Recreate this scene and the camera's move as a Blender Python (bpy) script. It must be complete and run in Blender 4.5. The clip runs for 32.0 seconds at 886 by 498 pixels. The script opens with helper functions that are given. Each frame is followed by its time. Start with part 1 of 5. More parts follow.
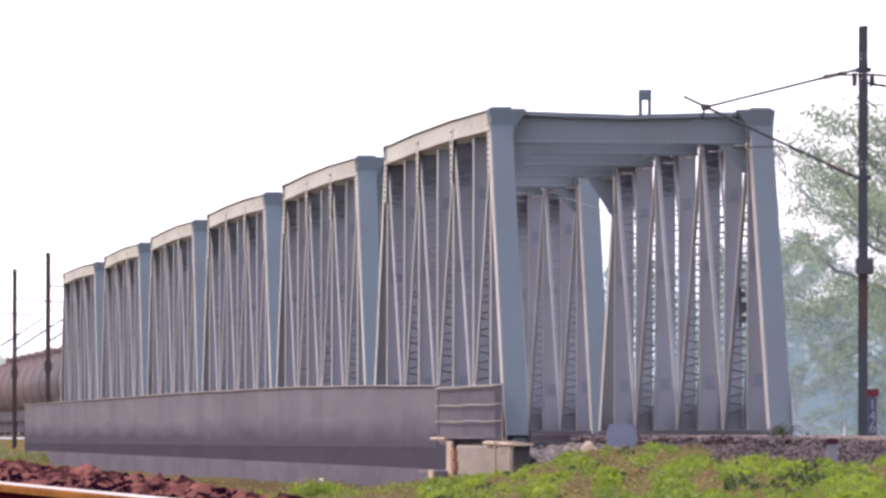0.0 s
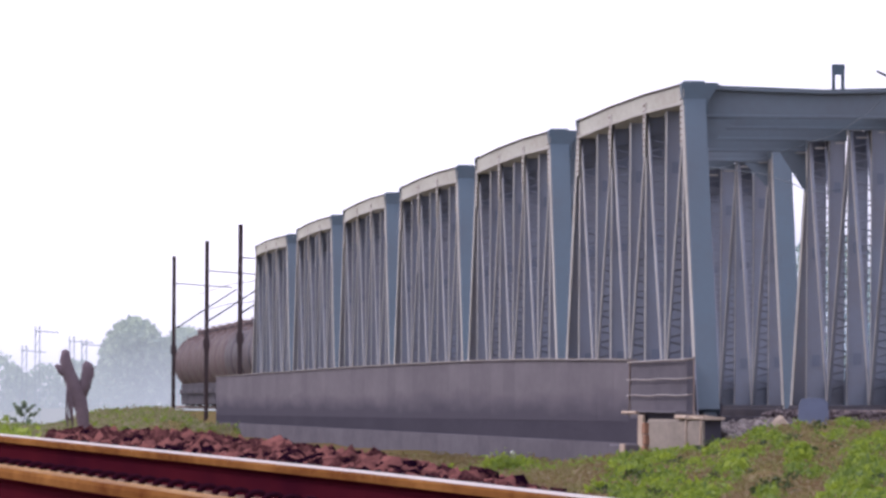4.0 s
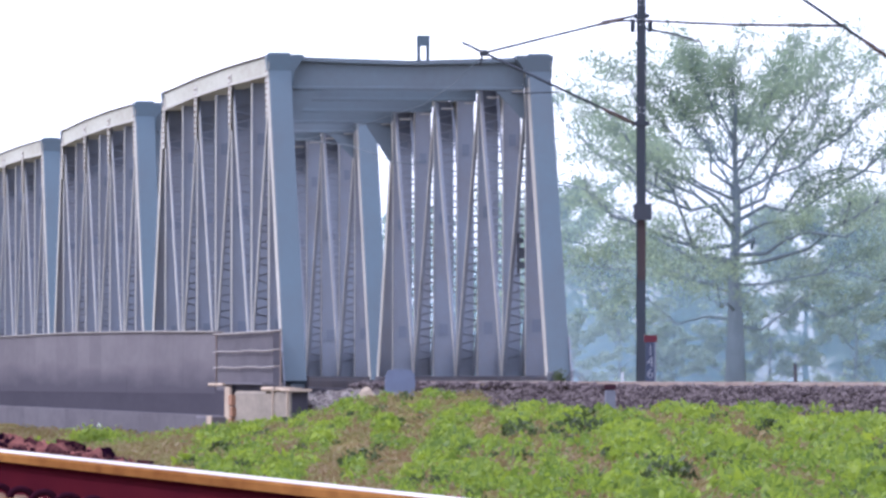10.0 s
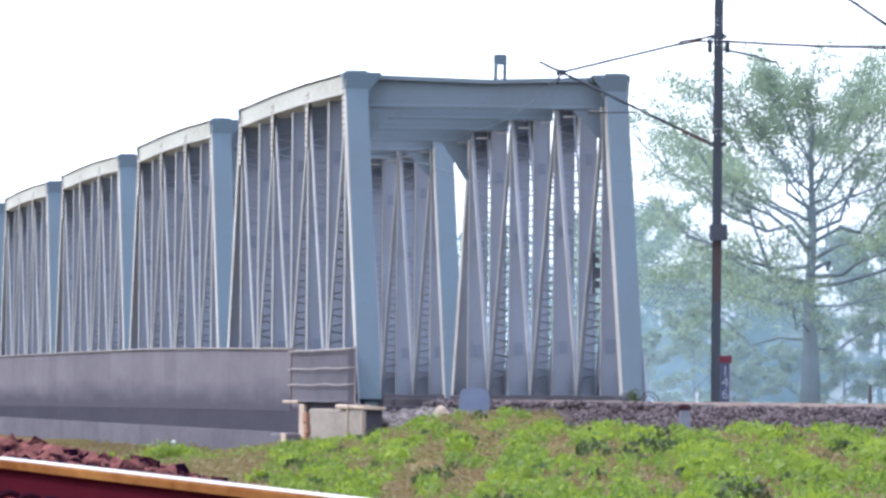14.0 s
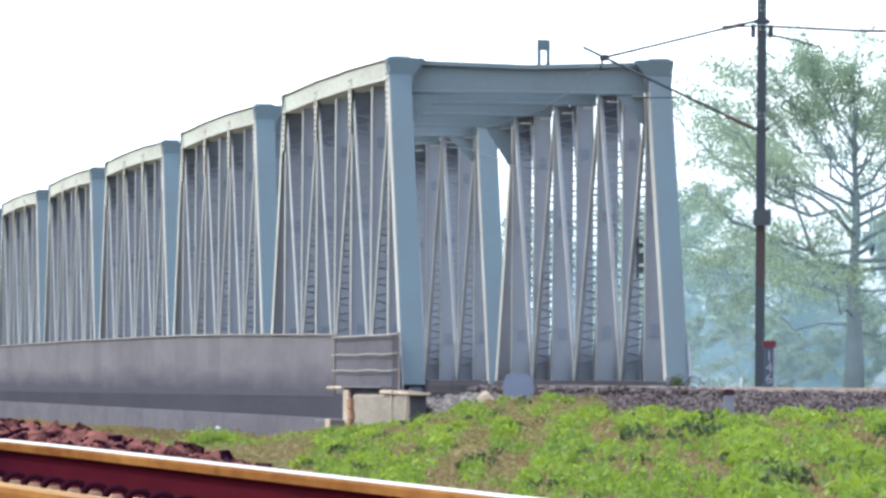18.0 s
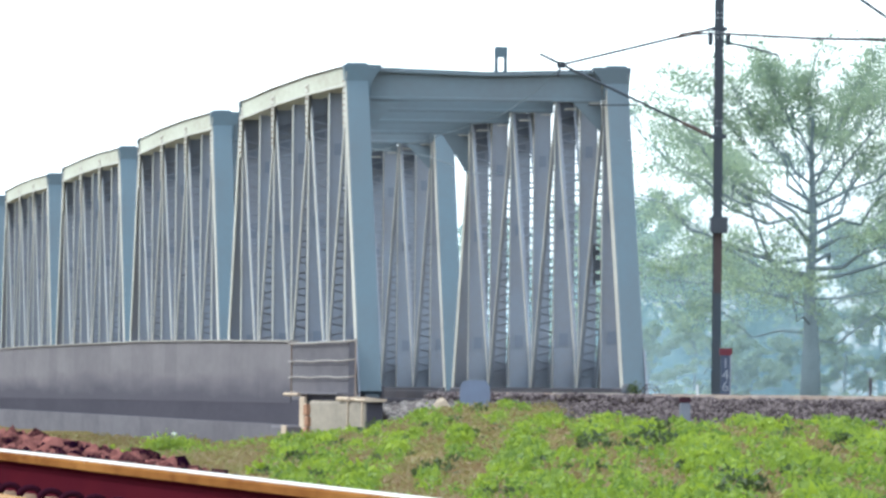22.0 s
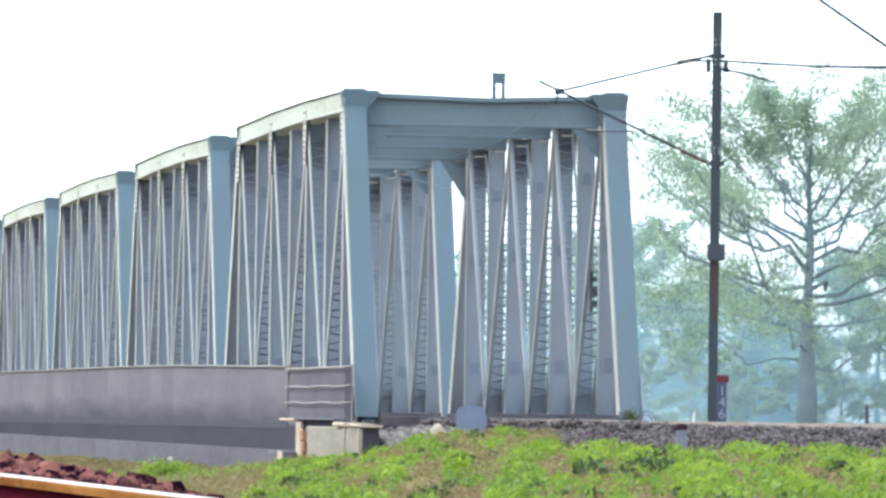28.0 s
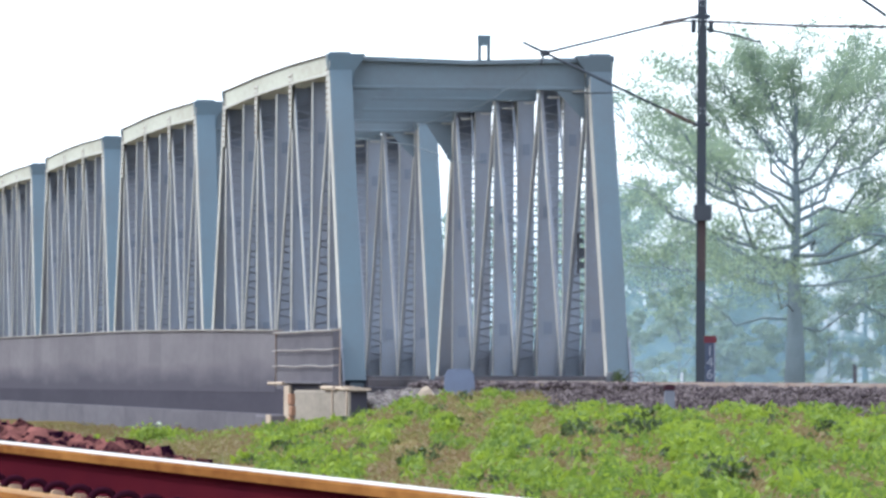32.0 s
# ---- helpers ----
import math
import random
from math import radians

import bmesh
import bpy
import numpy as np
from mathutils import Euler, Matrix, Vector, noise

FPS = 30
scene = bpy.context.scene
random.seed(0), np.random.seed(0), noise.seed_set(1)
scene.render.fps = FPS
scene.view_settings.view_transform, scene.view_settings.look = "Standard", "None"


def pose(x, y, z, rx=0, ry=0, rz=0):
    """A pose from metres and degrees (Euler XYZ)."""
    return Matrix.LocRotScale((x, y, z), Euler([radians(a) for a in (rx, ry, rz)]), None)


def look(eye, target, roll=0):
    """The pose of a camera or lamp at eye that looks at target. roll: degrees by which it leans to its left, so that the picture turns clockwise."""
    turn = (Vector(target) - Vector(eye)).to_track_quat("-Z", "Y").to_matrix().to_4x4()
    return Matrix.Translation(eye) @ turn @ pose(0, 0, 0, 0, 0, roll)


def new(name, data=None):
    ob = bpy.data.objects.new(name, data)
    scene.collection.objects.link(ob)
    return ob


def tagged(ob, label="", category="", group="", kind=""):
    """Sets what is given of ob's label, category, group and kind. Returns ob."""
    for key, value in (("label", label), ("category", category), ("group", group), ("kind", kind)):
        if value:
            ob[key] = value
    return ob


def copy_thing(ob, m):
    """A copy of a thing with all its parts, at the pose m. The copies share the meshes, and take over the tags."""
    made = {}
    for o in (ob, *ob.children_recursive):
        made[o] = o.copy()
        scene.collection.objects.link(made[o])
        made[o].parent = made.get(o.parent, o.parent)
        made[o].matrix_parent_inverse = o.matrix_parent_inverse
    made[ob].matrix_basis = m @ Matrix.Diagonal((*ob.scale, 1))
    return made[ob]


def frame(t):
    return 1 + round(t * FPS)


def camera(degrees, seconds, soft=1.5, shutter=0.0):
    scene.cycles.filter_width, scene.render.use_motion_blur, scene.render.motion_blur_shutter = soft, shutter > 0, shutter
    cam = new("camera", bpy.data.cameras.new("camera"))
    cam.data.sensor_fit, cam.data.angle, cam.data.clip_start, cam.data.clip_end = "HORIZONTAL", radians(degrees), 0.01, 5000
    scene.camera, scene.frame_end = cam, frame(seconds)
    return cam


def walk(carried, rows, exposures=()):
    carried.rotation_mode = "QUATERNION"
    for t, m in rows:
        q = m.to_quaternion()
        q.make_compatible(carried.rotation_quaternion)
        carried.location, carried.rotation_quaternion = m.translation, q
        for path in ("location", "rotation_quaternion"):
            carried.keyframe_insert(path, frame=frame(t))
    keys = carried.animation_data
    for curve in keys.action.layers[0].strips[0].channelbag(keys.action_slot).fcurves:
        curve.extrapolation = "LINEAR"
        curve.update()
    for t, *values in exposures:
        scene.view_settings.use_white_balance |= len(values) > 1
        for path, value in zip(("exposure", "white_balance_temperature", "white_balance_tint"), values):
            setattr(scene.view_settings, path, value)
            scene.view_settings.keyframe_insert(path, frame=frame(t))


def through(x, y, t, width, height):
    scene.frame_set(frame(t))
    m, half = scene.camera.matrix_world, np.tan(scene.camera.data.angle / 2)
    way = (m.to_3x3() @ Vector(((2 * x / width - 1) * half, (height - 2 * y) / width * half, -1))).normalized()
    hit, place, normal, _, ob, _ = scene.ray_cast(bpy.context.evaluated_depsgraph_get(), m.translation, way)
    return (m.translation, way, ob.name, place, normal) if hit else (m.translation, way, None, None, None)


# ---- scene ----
# The eye stands on one spot beside the near track; the camera only pans, tilts and leans.
E = 1.5
cam = camera(4.49, 32.0, soft=2.9)
ROWS = [
    # seconds, degrees to the right of the bridge's axis, up, lean to the left
    (0.0, 3.931, 0.942, 0.092),
    (0.2, 3.878, 0.567, 0.154),
    (0.4, 3.742, 0.438, 0.217),
    (0.5, 3.574, 0.436, 0.248),
    (0.6, 3.421, 0.455, 0.196),
    (0.8, 3.055, 0.501, 0.235),
    (1.0, 2.921, 0.608, 0.274),
    (1.5, 2.922, 0.691, 0.020),
    (2.0, 3.025, 0.697, 0.374),
    (2.5, 2.960, 0.778, 0.469),
    (4.5, 2.956, 0.823, 0.366),
    (5.0, 3.129, 0.916, 0.969),
    (5.5, 3.327, 1.011, 1.002),
    (6.0, 3.574, 0.835, 1.096),
    (6.5, 3.664, 0.816, 0.952),
    (7.0, 3.907, 0.767, 0.901),
    (7.5, 4.199, 0.758, 1.086),
    (8.0, 4.612, 0.858, 0.626),
    (8.1, 5.277, 0.999, 0.558),
    (8.2, 5.612, 1.037, 0.490),
    (8.3, 5.947, 1.090, 0.422),
    (8.4, 6.019, 1.124, 0.354),
    (8.5, 5.842, 1.154, 0.286),
    (8.6, 5.670, 1.142, 0.292),
    (8.7, 5.449, 1.115, 0.298),
    (8.8, 5.347, 1.040, 0.305),
    (8.9, 5.241, 0.993, 0.311),
    (9.0, 5.168, 0.949, 0.317),
    (9.5, 4.988, 0.647, 0.017),
    (10.0, 5.056, 0.669, 0.092),
    (10.5, 4.843, 0.715, 0.378),
    (11.0, 4.872, 0.807, 0.327),
    (11.5, 4.810, 0.858, 0.444),
    (12.0, 4.849, 0.889, 0.457),
    (12.5, 4.852, 0.859, 0.465),
    (13.0, 4.853, 0.769, 0.600),
    (13.5, 4.767, 0.742, 0.451),
    (14.0, 4.672, 0.762, 0.537),
    (14.5, 4.639, 0.778, 0.504),
    (16.5, 4.475, 0.798, 0.344),
    (17.0, 4.443, 0.743, 0.358),
    (17.5, 4.468, 0.725, 0.308),
    (18.0, 4.451, 0.687, 0.412),
    (18.5, 4.492, 0.694, 0.580),
    (19.0, 4.598, 0.711, 0.663),
    (19.5, 4.623, 0.697, 0.673),
    (20.0, 4.602, 0.715, 0.727),
    (20.5, 4.612, 0.758, 0.627),
    (21.0, 4.623, 0.724, 0.780),
    (21.5, 4.692, 0.682, 0.558),
    (22.0, 4.670, 0.723, 0.566),
    (22.5, 4.627, 0.764, 0.574),
    (23.0, 4.669, 0.685, 0.630),
    (23.5, 4.770, 0.620, 0.594),
    (24.0, 4.785, 0.603, 0.716),
    (24.5, 4.790, 0.540, 0.638),
    (26.5, 4.773, 0.534, 0.953),
    (27.0, 4.797, 0.655, 0.975),
    (27.5, 4.747, 0.758, 0.996),
    (28.0, 4.683, 0.855, 0.808),
    (28.5, 4.641, 0.939, 0.684),
    (29.0, 4.630, 1.000, 0.666),
    (29.5, 4.614, 0.995, 0.622),
    (30.0, 4.669, 0.999, 0.647),
    (30.5, 4.740, 0.929, 0.533),
    (31.0, 4.764, 0.838, 0.398),
    (31.5, 4.762, 0.754, 0.468),
    (32.0, 4.752, 0.666, 0.339),
]
SHOTS = []
for t, yaw, up, lean in ROWS:
    SHOTS.append((t, pose(0, 0, E, 90 + up, 0, -yaw) @ pose(0, 0, 0, 0, 0, lean)))
walk(cam, SHOTS, exposures=[
    (0.0, -0.55, 6350, 28), (1.0, -0.28, 6480, 27), (2.5, -0.95, 6300, 28), (5.0, -1.03, 5550, 28), (6.0, -1.04, 5330, 30), (7.0, -0.70, 5330, 28), (8.0, -0.65, 5450, 24), (9.0, -0.82, 5450, 27), (9.5, -0.6, 5450, 25),
    (10.0, -0.38, 5430, 23), (11.0, -0.34, 5400, 20), (14.5, -0.20, 5500, 13), (18.0, -0.18, 5680, 4), (24.5, -0.16, 5680, -1), (28.0, -0.02, 5640, 0), (29.0, -0.13, 5640, 1), (30.0, -0.27, 5640, 5), (32.0, -0.30, 5640, 6)])

# ---- world and sun ----
SUN_FROM = Vector((-0.80, 0.36, 0.95)).normalized()
world = bpy.data.worlds.new("hazy_sky")
scene.world = world
world.use_nodes = True
wn = world.node_tree.nodes
sky = wn.new("ShaderNodeTexSky")
sky.sky_type, sky.sun_disc = "NISHITA", False
sky.sun_elevation = math.asin(SUN_FROM.z)
sky.sun_rotation = math.atan2(SUN_FROM.x, SUN_FROM.y)
sky.air_density, sky.dust_density, sky.ozone_density = 1.2, 2.0, 1.0
wn["Background"].inputs["Strength"].default_value = 0.10
world.node_tree.links.new(sky.outputs[0], wn["Background"].inputs["Color"])
# white haze that fills the whole sky
haze, both = wn.new("ShaderNodeBackground"), wn.new("ShaderNodeAddShader")
haze.inputs["Color"].default_value, haze.inputs["Strength"].default_value = (0.97, 0.97, 1.0, 1), 2.60
world.node_tree.links.new(wn["Background"].outputs[0], both.inputs[0])
world.node_tree.links.new(haze.outputs[0], both.inputs[1])
world.node_tree.links.new(both.outputs[0], wn["World Output"].inputs[0])
sun = bpy.data.lights.new("sun", "SUN")
sun.energy, sun.angle, sun.color = 4.0, radians(2.0), (1.0, 0.93, 0.82)
sun_ob = new("sun", sun)
sun_ob.matrix_basis = look(SUN_FROM * 400, (0, 0, 0))

# ---- materials ----
TONE = 0.79  # one factor on all base colours, set against the white sky


def mat(name, base, other=None, rough=0.7, metal=0.0, scale=3.0, fine=40.0, bump=0.2, dist=0.01, island=0.0, obj=0.0, spec=0.4, along=1.0):
    """A surface of two tones mixed by coarse and fine noise, with a fine relief; along below 1 draws the pattern out along y."""
    m = bpy.data.materials.new(name)
    m.use_nodes = True
    nt = m.node_tree
    n, l = nt.nodes, nt.links
    b = n["Principled BSDF"]
    b.inputs["Roughness"].default_value, b.inputs["Metallic"].default_value = rough, metal
    b.inputs["Specular IOR Level"].default_value = spec
    other = other or tuple(c * 0.6 for c in base)
    base, other = [tuple(c * TONE for c in q) for q in (base, other)]
    co = n.new("ShaderNodeTexCoord")
    n1, n2 = n.new("ShaderNodeTexNoise"), n.new("ShaderNodeTexNoise")
    n1.inputs["Scale"].default_value, n2.inputs["Scale"].default_value = scale, fine
    n1.inputs["Detail"].default_value, n2.inputs["Detail"].default_value = 5, 3
    way = n.new("ShaderNodeVectorMath")
    way.operation, way.inputs[1].default_value = "MULTIPLY", (1.0, along, 1.0)
    l.new(co.outputs["Object"], way.inputs[0])
    for q in (n1, n2):
        l.new(way.outputs[0], q.inputs["Vector"])
    add = n.new("ShaderNodeMath")
    add.operation = "MULTIPLY_ADD"
    add.inputs[1].default_value = 0.45
    l.new(n2.outputs["Fac"], add.inputs[0])
    l.new(n1.outputs["Fac"], add.inputs[2])
    last = add.outputs[0]
    if island or obj:
        src = n.new("ShaderNodeNewGeometry").outputs["Random Per Island"] if island else n.new("ShaderNodeObjectInfo").outputs["Random"]
        more = n.new("ShaderNodeMath")
        more.operation = "MULTIPLY_ADD"
        more.inputs[1].default_value = island or obj
        l.new(src, more.inputs[0])
        l.new(last, more.inputs[2])
        less = n.new("ShaderNodeMath")
        less.operation = "SUBTRACT"
        less.inputs[1].default_value = (island or obj) / 2
        l.new(more.outputs[0], less.inputs[0])
        last = less.outputs[0]
    ramp = n.new("ShaderNodeValToRGB")
    ramp.color_ramp.elements[0].position, ramp.color_ramp.elements[1].position = 0.45, 0.95
    ramp.color_ramp.elements[0].color, ramp.color_ramp.elements[1].color = (*base, 1), (*other, 1)
    l.new(last, ramp.inputs[0])
    l.new(ramp.outputs[0], b.inputs["Base Color"])
    if bump:
        bp = n.new("ShaderNodeBump")
        bp.inputs["Strength"].default_value, bp.inputs["Distance"].default_value = bump, dist
        l.new(n2.outputs["Fac"], bp.inputs["Height"])
        l.new(bp.outputs[0], b.inputs["Normal"])
    return m


def leaf_mat(name, base, other, through=0.5, vary=0.55):
    m = mat(name, base, other, rough=0.6, scale=0.9, fine=6, bump=0, island=vary, spec=0.3)
    nt = m.node_tree
    n, l = nt.nodes, nt.links
    tr, mix = n.new("ShaderNodeBsdfTranslucent"), n.new("ShaderNodeMixShader")
    ramp = [q for q in n if q.bl_idname == "ShaderNodeValToRGB"][0]
    l.new(ramp.outputs[0], tr.inputs["Color"])
    mix.inputs[0].default_value = through
    l.new(n["Principled BSDF"].outputs[0], mix.inputs[1])
    l.new(tr.outputs[0], mix.inputs[2])
    l.new(mix.outputs[0], n["Material Output"].inputs[0])
    return m


def mist_mat(name, color, low, high, z_low, z_high, scale, glow=0.0):
    """Drifting smoke and ground mist put on a flat veil that scatters daylight, denser near the ground; with glow the
    veil itself shines.
    """
    m = bpy.data.materials.new(name)
    m.use_nodes = True
    nt = m.node_tree
    n, l = nt.nodes, nt.links
    n.remove(n["Principled BSDF"])
    geo, sep, rng, noi = n.new("ShaderNodeNewGeometry"), n.new("ShaderNodeSeparateXYZ"), n.new("ShaderNodeMapRange"), n.new("ShaderNodeTexNoise")
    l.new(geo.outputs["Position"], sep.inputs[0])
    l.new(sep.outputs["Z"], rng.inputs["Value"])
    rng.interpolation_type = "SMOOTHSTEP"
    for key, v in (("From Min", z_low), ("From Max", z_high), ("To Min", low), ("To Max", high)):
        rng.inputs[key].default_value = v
    l.new(n.new("ShaderNodeTexCoord").outputs["Object"], noi.inputs["Vector"])
    noi.inputs["Scale"].default_value, noi.inputs["Detail"].default_value = scale, 3
    sc = n.new("ShaderNodeMapRange")
    sc.inputs["From Min"].default_value, sc.inputs["From Max"].default_value = 0.3, 0.7
    sc.inputs["To Min"].default_value, sc.inputs["To Max"].default_value = 0.8, 1.15
    l.new(noi.outputs["Fac"], sc.inputs["Value"])
    mul = n.new("ShaderNodeMath")
    mul.operation, mul.use_clamp = "MULTIPLY", True
    l.new(rng.outputs[0], mul.inputs[0])
    l.new(sc.outputs[0], mul.inputs[1])
    dif, tra, two, cl, mix = n.new("ShaderNodeBsdfDiffuse"), n.new("ShaderNodeBsdfTranslucent"), n.new("ShaderNodeMixShader"), n.new("ShaderNodeBsdfTransparent"), n.new("ShaderNodeMixShader")
    dif.inputs["Color"].default_value = tra.inputs["Color"].default_value = (*[c * 0.86 for c in color], 1)
    two.inputs[0].default_value = 0.6
    l.new(dif.outputs[0], two.inputs[1])
    l.new(tra.outputs[0], two.inputs[2])
    l.new(mul.outputs[0], mix.inputs[0])
    l.new(cl.outputs[0], mix.inputs[1])
    l.new(two.outputs[0], mix.inputs[2])
    # with glow the sheet shines itself in place of scattered daylight
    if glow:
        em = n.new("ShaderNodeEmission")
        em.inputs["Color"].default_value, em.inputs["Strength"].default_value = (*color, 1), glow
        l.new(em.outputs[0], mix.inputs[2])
    l.new(mix.outputs[0], n["Material Output"].inputs[0])
    return m


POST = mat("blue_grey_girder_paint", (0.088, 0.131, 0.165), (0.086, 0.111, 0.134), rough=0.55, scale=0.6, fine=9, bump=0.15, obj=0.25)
# the girders' grey lightened in colour for parts that the sun strikes
LIT_GIRDER = mat("sunlit_girder_paint", (0.50, 0.475, 0.42), (0.36, 0.33, 0.29), rough=0.6, scale=0.6, fine=9, bump=0.15)
# the posts' blue made lighter in place of light under the portal
STRUT = mat("lightened_blue_strut_paint", (0.150, 0.198, 0.235), (0.135, 0.160, 0.185), rough=0.6, scale=0.6, fine=9, bump=0.15)
# cream tone that paints the chords' sunlit faces
LIT_CHORD = mat("sunlit_cream_chord_paint", (0.55, 0.555, 0.475), (0.36, 0.335, 0.275), rough=0.7, scale=0.6, fine=9, bump=0.15, spec=0.1, along=0.12)
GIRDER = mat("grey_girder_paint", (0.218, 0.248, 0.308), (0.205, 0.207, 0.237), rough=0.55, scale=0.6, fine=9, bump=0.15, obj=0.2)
RUSTY = mat("rusty_flange", (0.20, 0.13, 0.10), (0.30, 0.25, 0.22), rough=0.8, scale=1.2, fine=20, spec=0.10)
# darker girder tone for plates where shadows fall at the nodes
SHADE = mat("shaded_girder_blue", (0.175, 0.200, 0.265), (0.15, 0.165, 0.205), rough=0.7, scale=1.2, fine=20)
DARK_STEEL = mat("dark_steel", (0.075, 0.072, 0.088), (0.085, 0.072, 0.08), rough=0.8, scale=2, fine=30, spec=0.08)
CONCRETE = mat("old_concrete", (0.170, 0.158, 0.175), (0.125, 0.115, 0.130), rough=0.9, scale=0.8, fine=5, bump=0.1, obj=0.25, spec=0.0, along=0.12)
# concrete darkened in colour for faces and gaps that lie in shade
SHADED_CONCRETE = mat("shaded_concrete", (0.082, 0.076, 0.094), (0.066, 0.062, 0.078), rough=0.9, scale=0.7, fine=8, bump=0.3, obj=0.2, spec=0.0, along=0.12)
WALL = mat("stained_wall_concrete", (0.200, 0.182, 0.196), (0.160, 0.146, 0.160), rough=0.9, scale=0.7, fine=5, bump=0.1, obj=0.3, spec=0.0, along=0.12)


def add_stain(m, z0, z1):
    """An old tide mark of dark algae with a ragged upper edge."""
    n, l = m.node_tree.nodes, m.node_tree.links
    geo, sep, noi, low, sm = n.new("ShaderNodeNewGeometry"), n.new("ShaderNodeSeparateXYZ"), n.new("ShaderNodeTexNoise"), n.new("ShaderNodeMath"), n.new("ShaderNodeMapRange")
    l.new(geo.outputs["Position"], sep.inputs[0])
    long = n.new("ShaderNodeVectorMath")
    long.operation = "MULTIPLY"
    long.inputs[1].default_value = (1.0, 0.09, 1.4)
    l.new(geo.outputs["Position"], long.inputs[0])
    l.new(long.outputs[0], noi.inputs["Vector"])
    noi.inputs["Scale"].default_value, noi.inputs["Detail"].default_value = 1.3, 7
    low.operation = "MULTIPLY_ADD"
    low.inputs[1].default_value = 0.7
    l.new(noi.outputs["Fac"], low.inputs[0])
    l.new(sep.outputs["Z"], low.inputs[2])
    for key, v in (("From Min", z0 + 0.35), ("From Max", z1 + 0.35), ("To Min", 0.92), ("To Max", 0.0)):
        sm.inputs[key].default_value = v
    l.new(low.outputs[0], sm.inputs["Value"])
    mix = n.new("ShaderNodeMix")
    mix.data_type = "RGBA"
    ramp = [q for q in n if q.bl_idname == "ShaderNodeValToRGB"][0]
    l.new(sm.outputs[0], mix.inputs[0])
    l.new(ramp.outputs[0], mix.inputs[6])
    mix.inputs[7].default_value = (0.068, 0.063, 0.078, 1)
    l.new(mix.outputs[2], n["Principled BSDF"].inputs["Base Color"])


add_stain(WALL, E - 0.12, E + 0.45)
PALE_STONE = mat("pale_coping", (0.60, 0.49, 0.38), (0.36, 0.28, 0.22), rough=0.9, scale=2, fine=14, bump=0.3, spec=0.0)
BRICK = mat("old_brick", (0.42, 0.24, 0.16), (0.28, 0.16, 0.11), rough=0.9, scale=4, fine=30, spec=0.0)
PIPE = mat("handrail_pipe", (0.34, 0.30, 0.27), (0.20, 0.16, 0.14), rough=0.6, scale=3, fine=30)
RUST = mat("rail_rust", (0.090, 0.012, 0.018), (0.040, 0.006, 0.014), rough=0.9, scale=1.6, fine=6, bump=0.25, dist=0.002, spec=0.0, along=0.15)
RAIL_SIDE = mat("rail_head_side", (0.35, 0.165, 0.048), (0.12, 0.040, 0.014), rough=0.8, scale=3, fine=22, bump=0.2, dist=0.001, spec=0.0, along=0.15)
RAIL_TOP = mat("polished_rail_top", (0.60, 0.50, 0.40), (0.40, 0.32, 0.25), rough=0.40, metal=0.85, scale=5, fine=60, bump=0.05, dist=0.001, along=0.15)
RAIL_DULL = mat("dull_rail_top", (0.37, 0.205, 0.070), (0.22, 0.105, 0.036), rough=0.65, scale=5, fine=60, bump=0.1, dist=0.001, spec=0.03, along=0.15)
CLIP = mat("clip_steel", (0.040, 0.009, 0.020), (0.026, 0.007, 0.014), rough=0.7, scale=8, fine=80, bump=0.1, dist=0.001, spec=0.0)
SLEEPER = mat("sleeper_concrete", (0.20, 0.10, 0.07), (0.12, 0.05, 0.04), rough=0.9, scale=4, fine=40, spec=0.0)
SEAT = mat("pale_clip_liner", (0.66, 0.50, 0.34), (0.42, 0.28, 0.19), rough=0.8, scale=8, fine=50, spec=0.0)
# tan and near-black tones stand for lit tops and shadows among the stones
STONE = mat("red_ballast", (0.225, 0.092, 0.080), (0.010, 0.003, 0.009), rough=0.9, scale=9, fine=60, bump=0.5, island=0.9, spec=0.0)
GREY_STONE = mat("grey_ballast", (0.185, 0.152, 0.152), (0.062, 0.048, 0.053), rough=0.9, scale=5, fine=50, bump=0.3, island=0.8, spec=0.0)
PALE_BALLAST = mat("pale_spilled_ballast", (0.27, 0.24, 0.225), (0.11, 0.092, 0.092), rough=0.9, scale=5, fine=50, bump=0.3, island=0.8, spec=0.0)
GROUND = mat("weedy_earth", (0.11, 0.12, 0.035), (0.18, 0.12, 0.065), rough=0.95, scale=0.25, fine=3, bump=0.5, dist=0.05, spec=0.0)
# pale tone of the unseen sheet that throws light up under the spans
BOUNCE_PALE = mat("pale_bounce", (0.66, 0.62, 0.55), (0.56, 0.52, 0.46), rough=0.95, scale=0.3, fine=4, bump=0.3, spec=0.0)
WEEDS = leaf_mat("weed_leaf", (0.285, 0.385, 0.038), (0.115, 0.185, 0.034), 0.45, 0.45)
# brighter copy of the weed leaf that paints sunlit tops
SUNLIT = leaf_mat("sunlit_yellow_green_leaf", (0.345, 0.440, 0.042), (0.15, 0.225, 0.036), 0.45, 0.35)
# leaf of dark bushes; its tussocks also paint the shade in hollows
DARK_WEEDS = leaf_mat("dark_weed_leaf", (0.080, 0.112, 0.028), (0.050, 0.070, 0.026), 0.3, 0.3)
DRY = leaf_mat("dry_weed_leaf", (0.215, 0.205, 0.065), (0.245, 0.158, 0.085), 0.35, 0.4)
# grass of the far bank, paled in colour for the haze before it
HAZED_GRASS = leaf_mat("hazed_pale_grass", (0.34, 0.34, 0.17), (0.30, 0.25, 0.15), 0.4, 0.3)
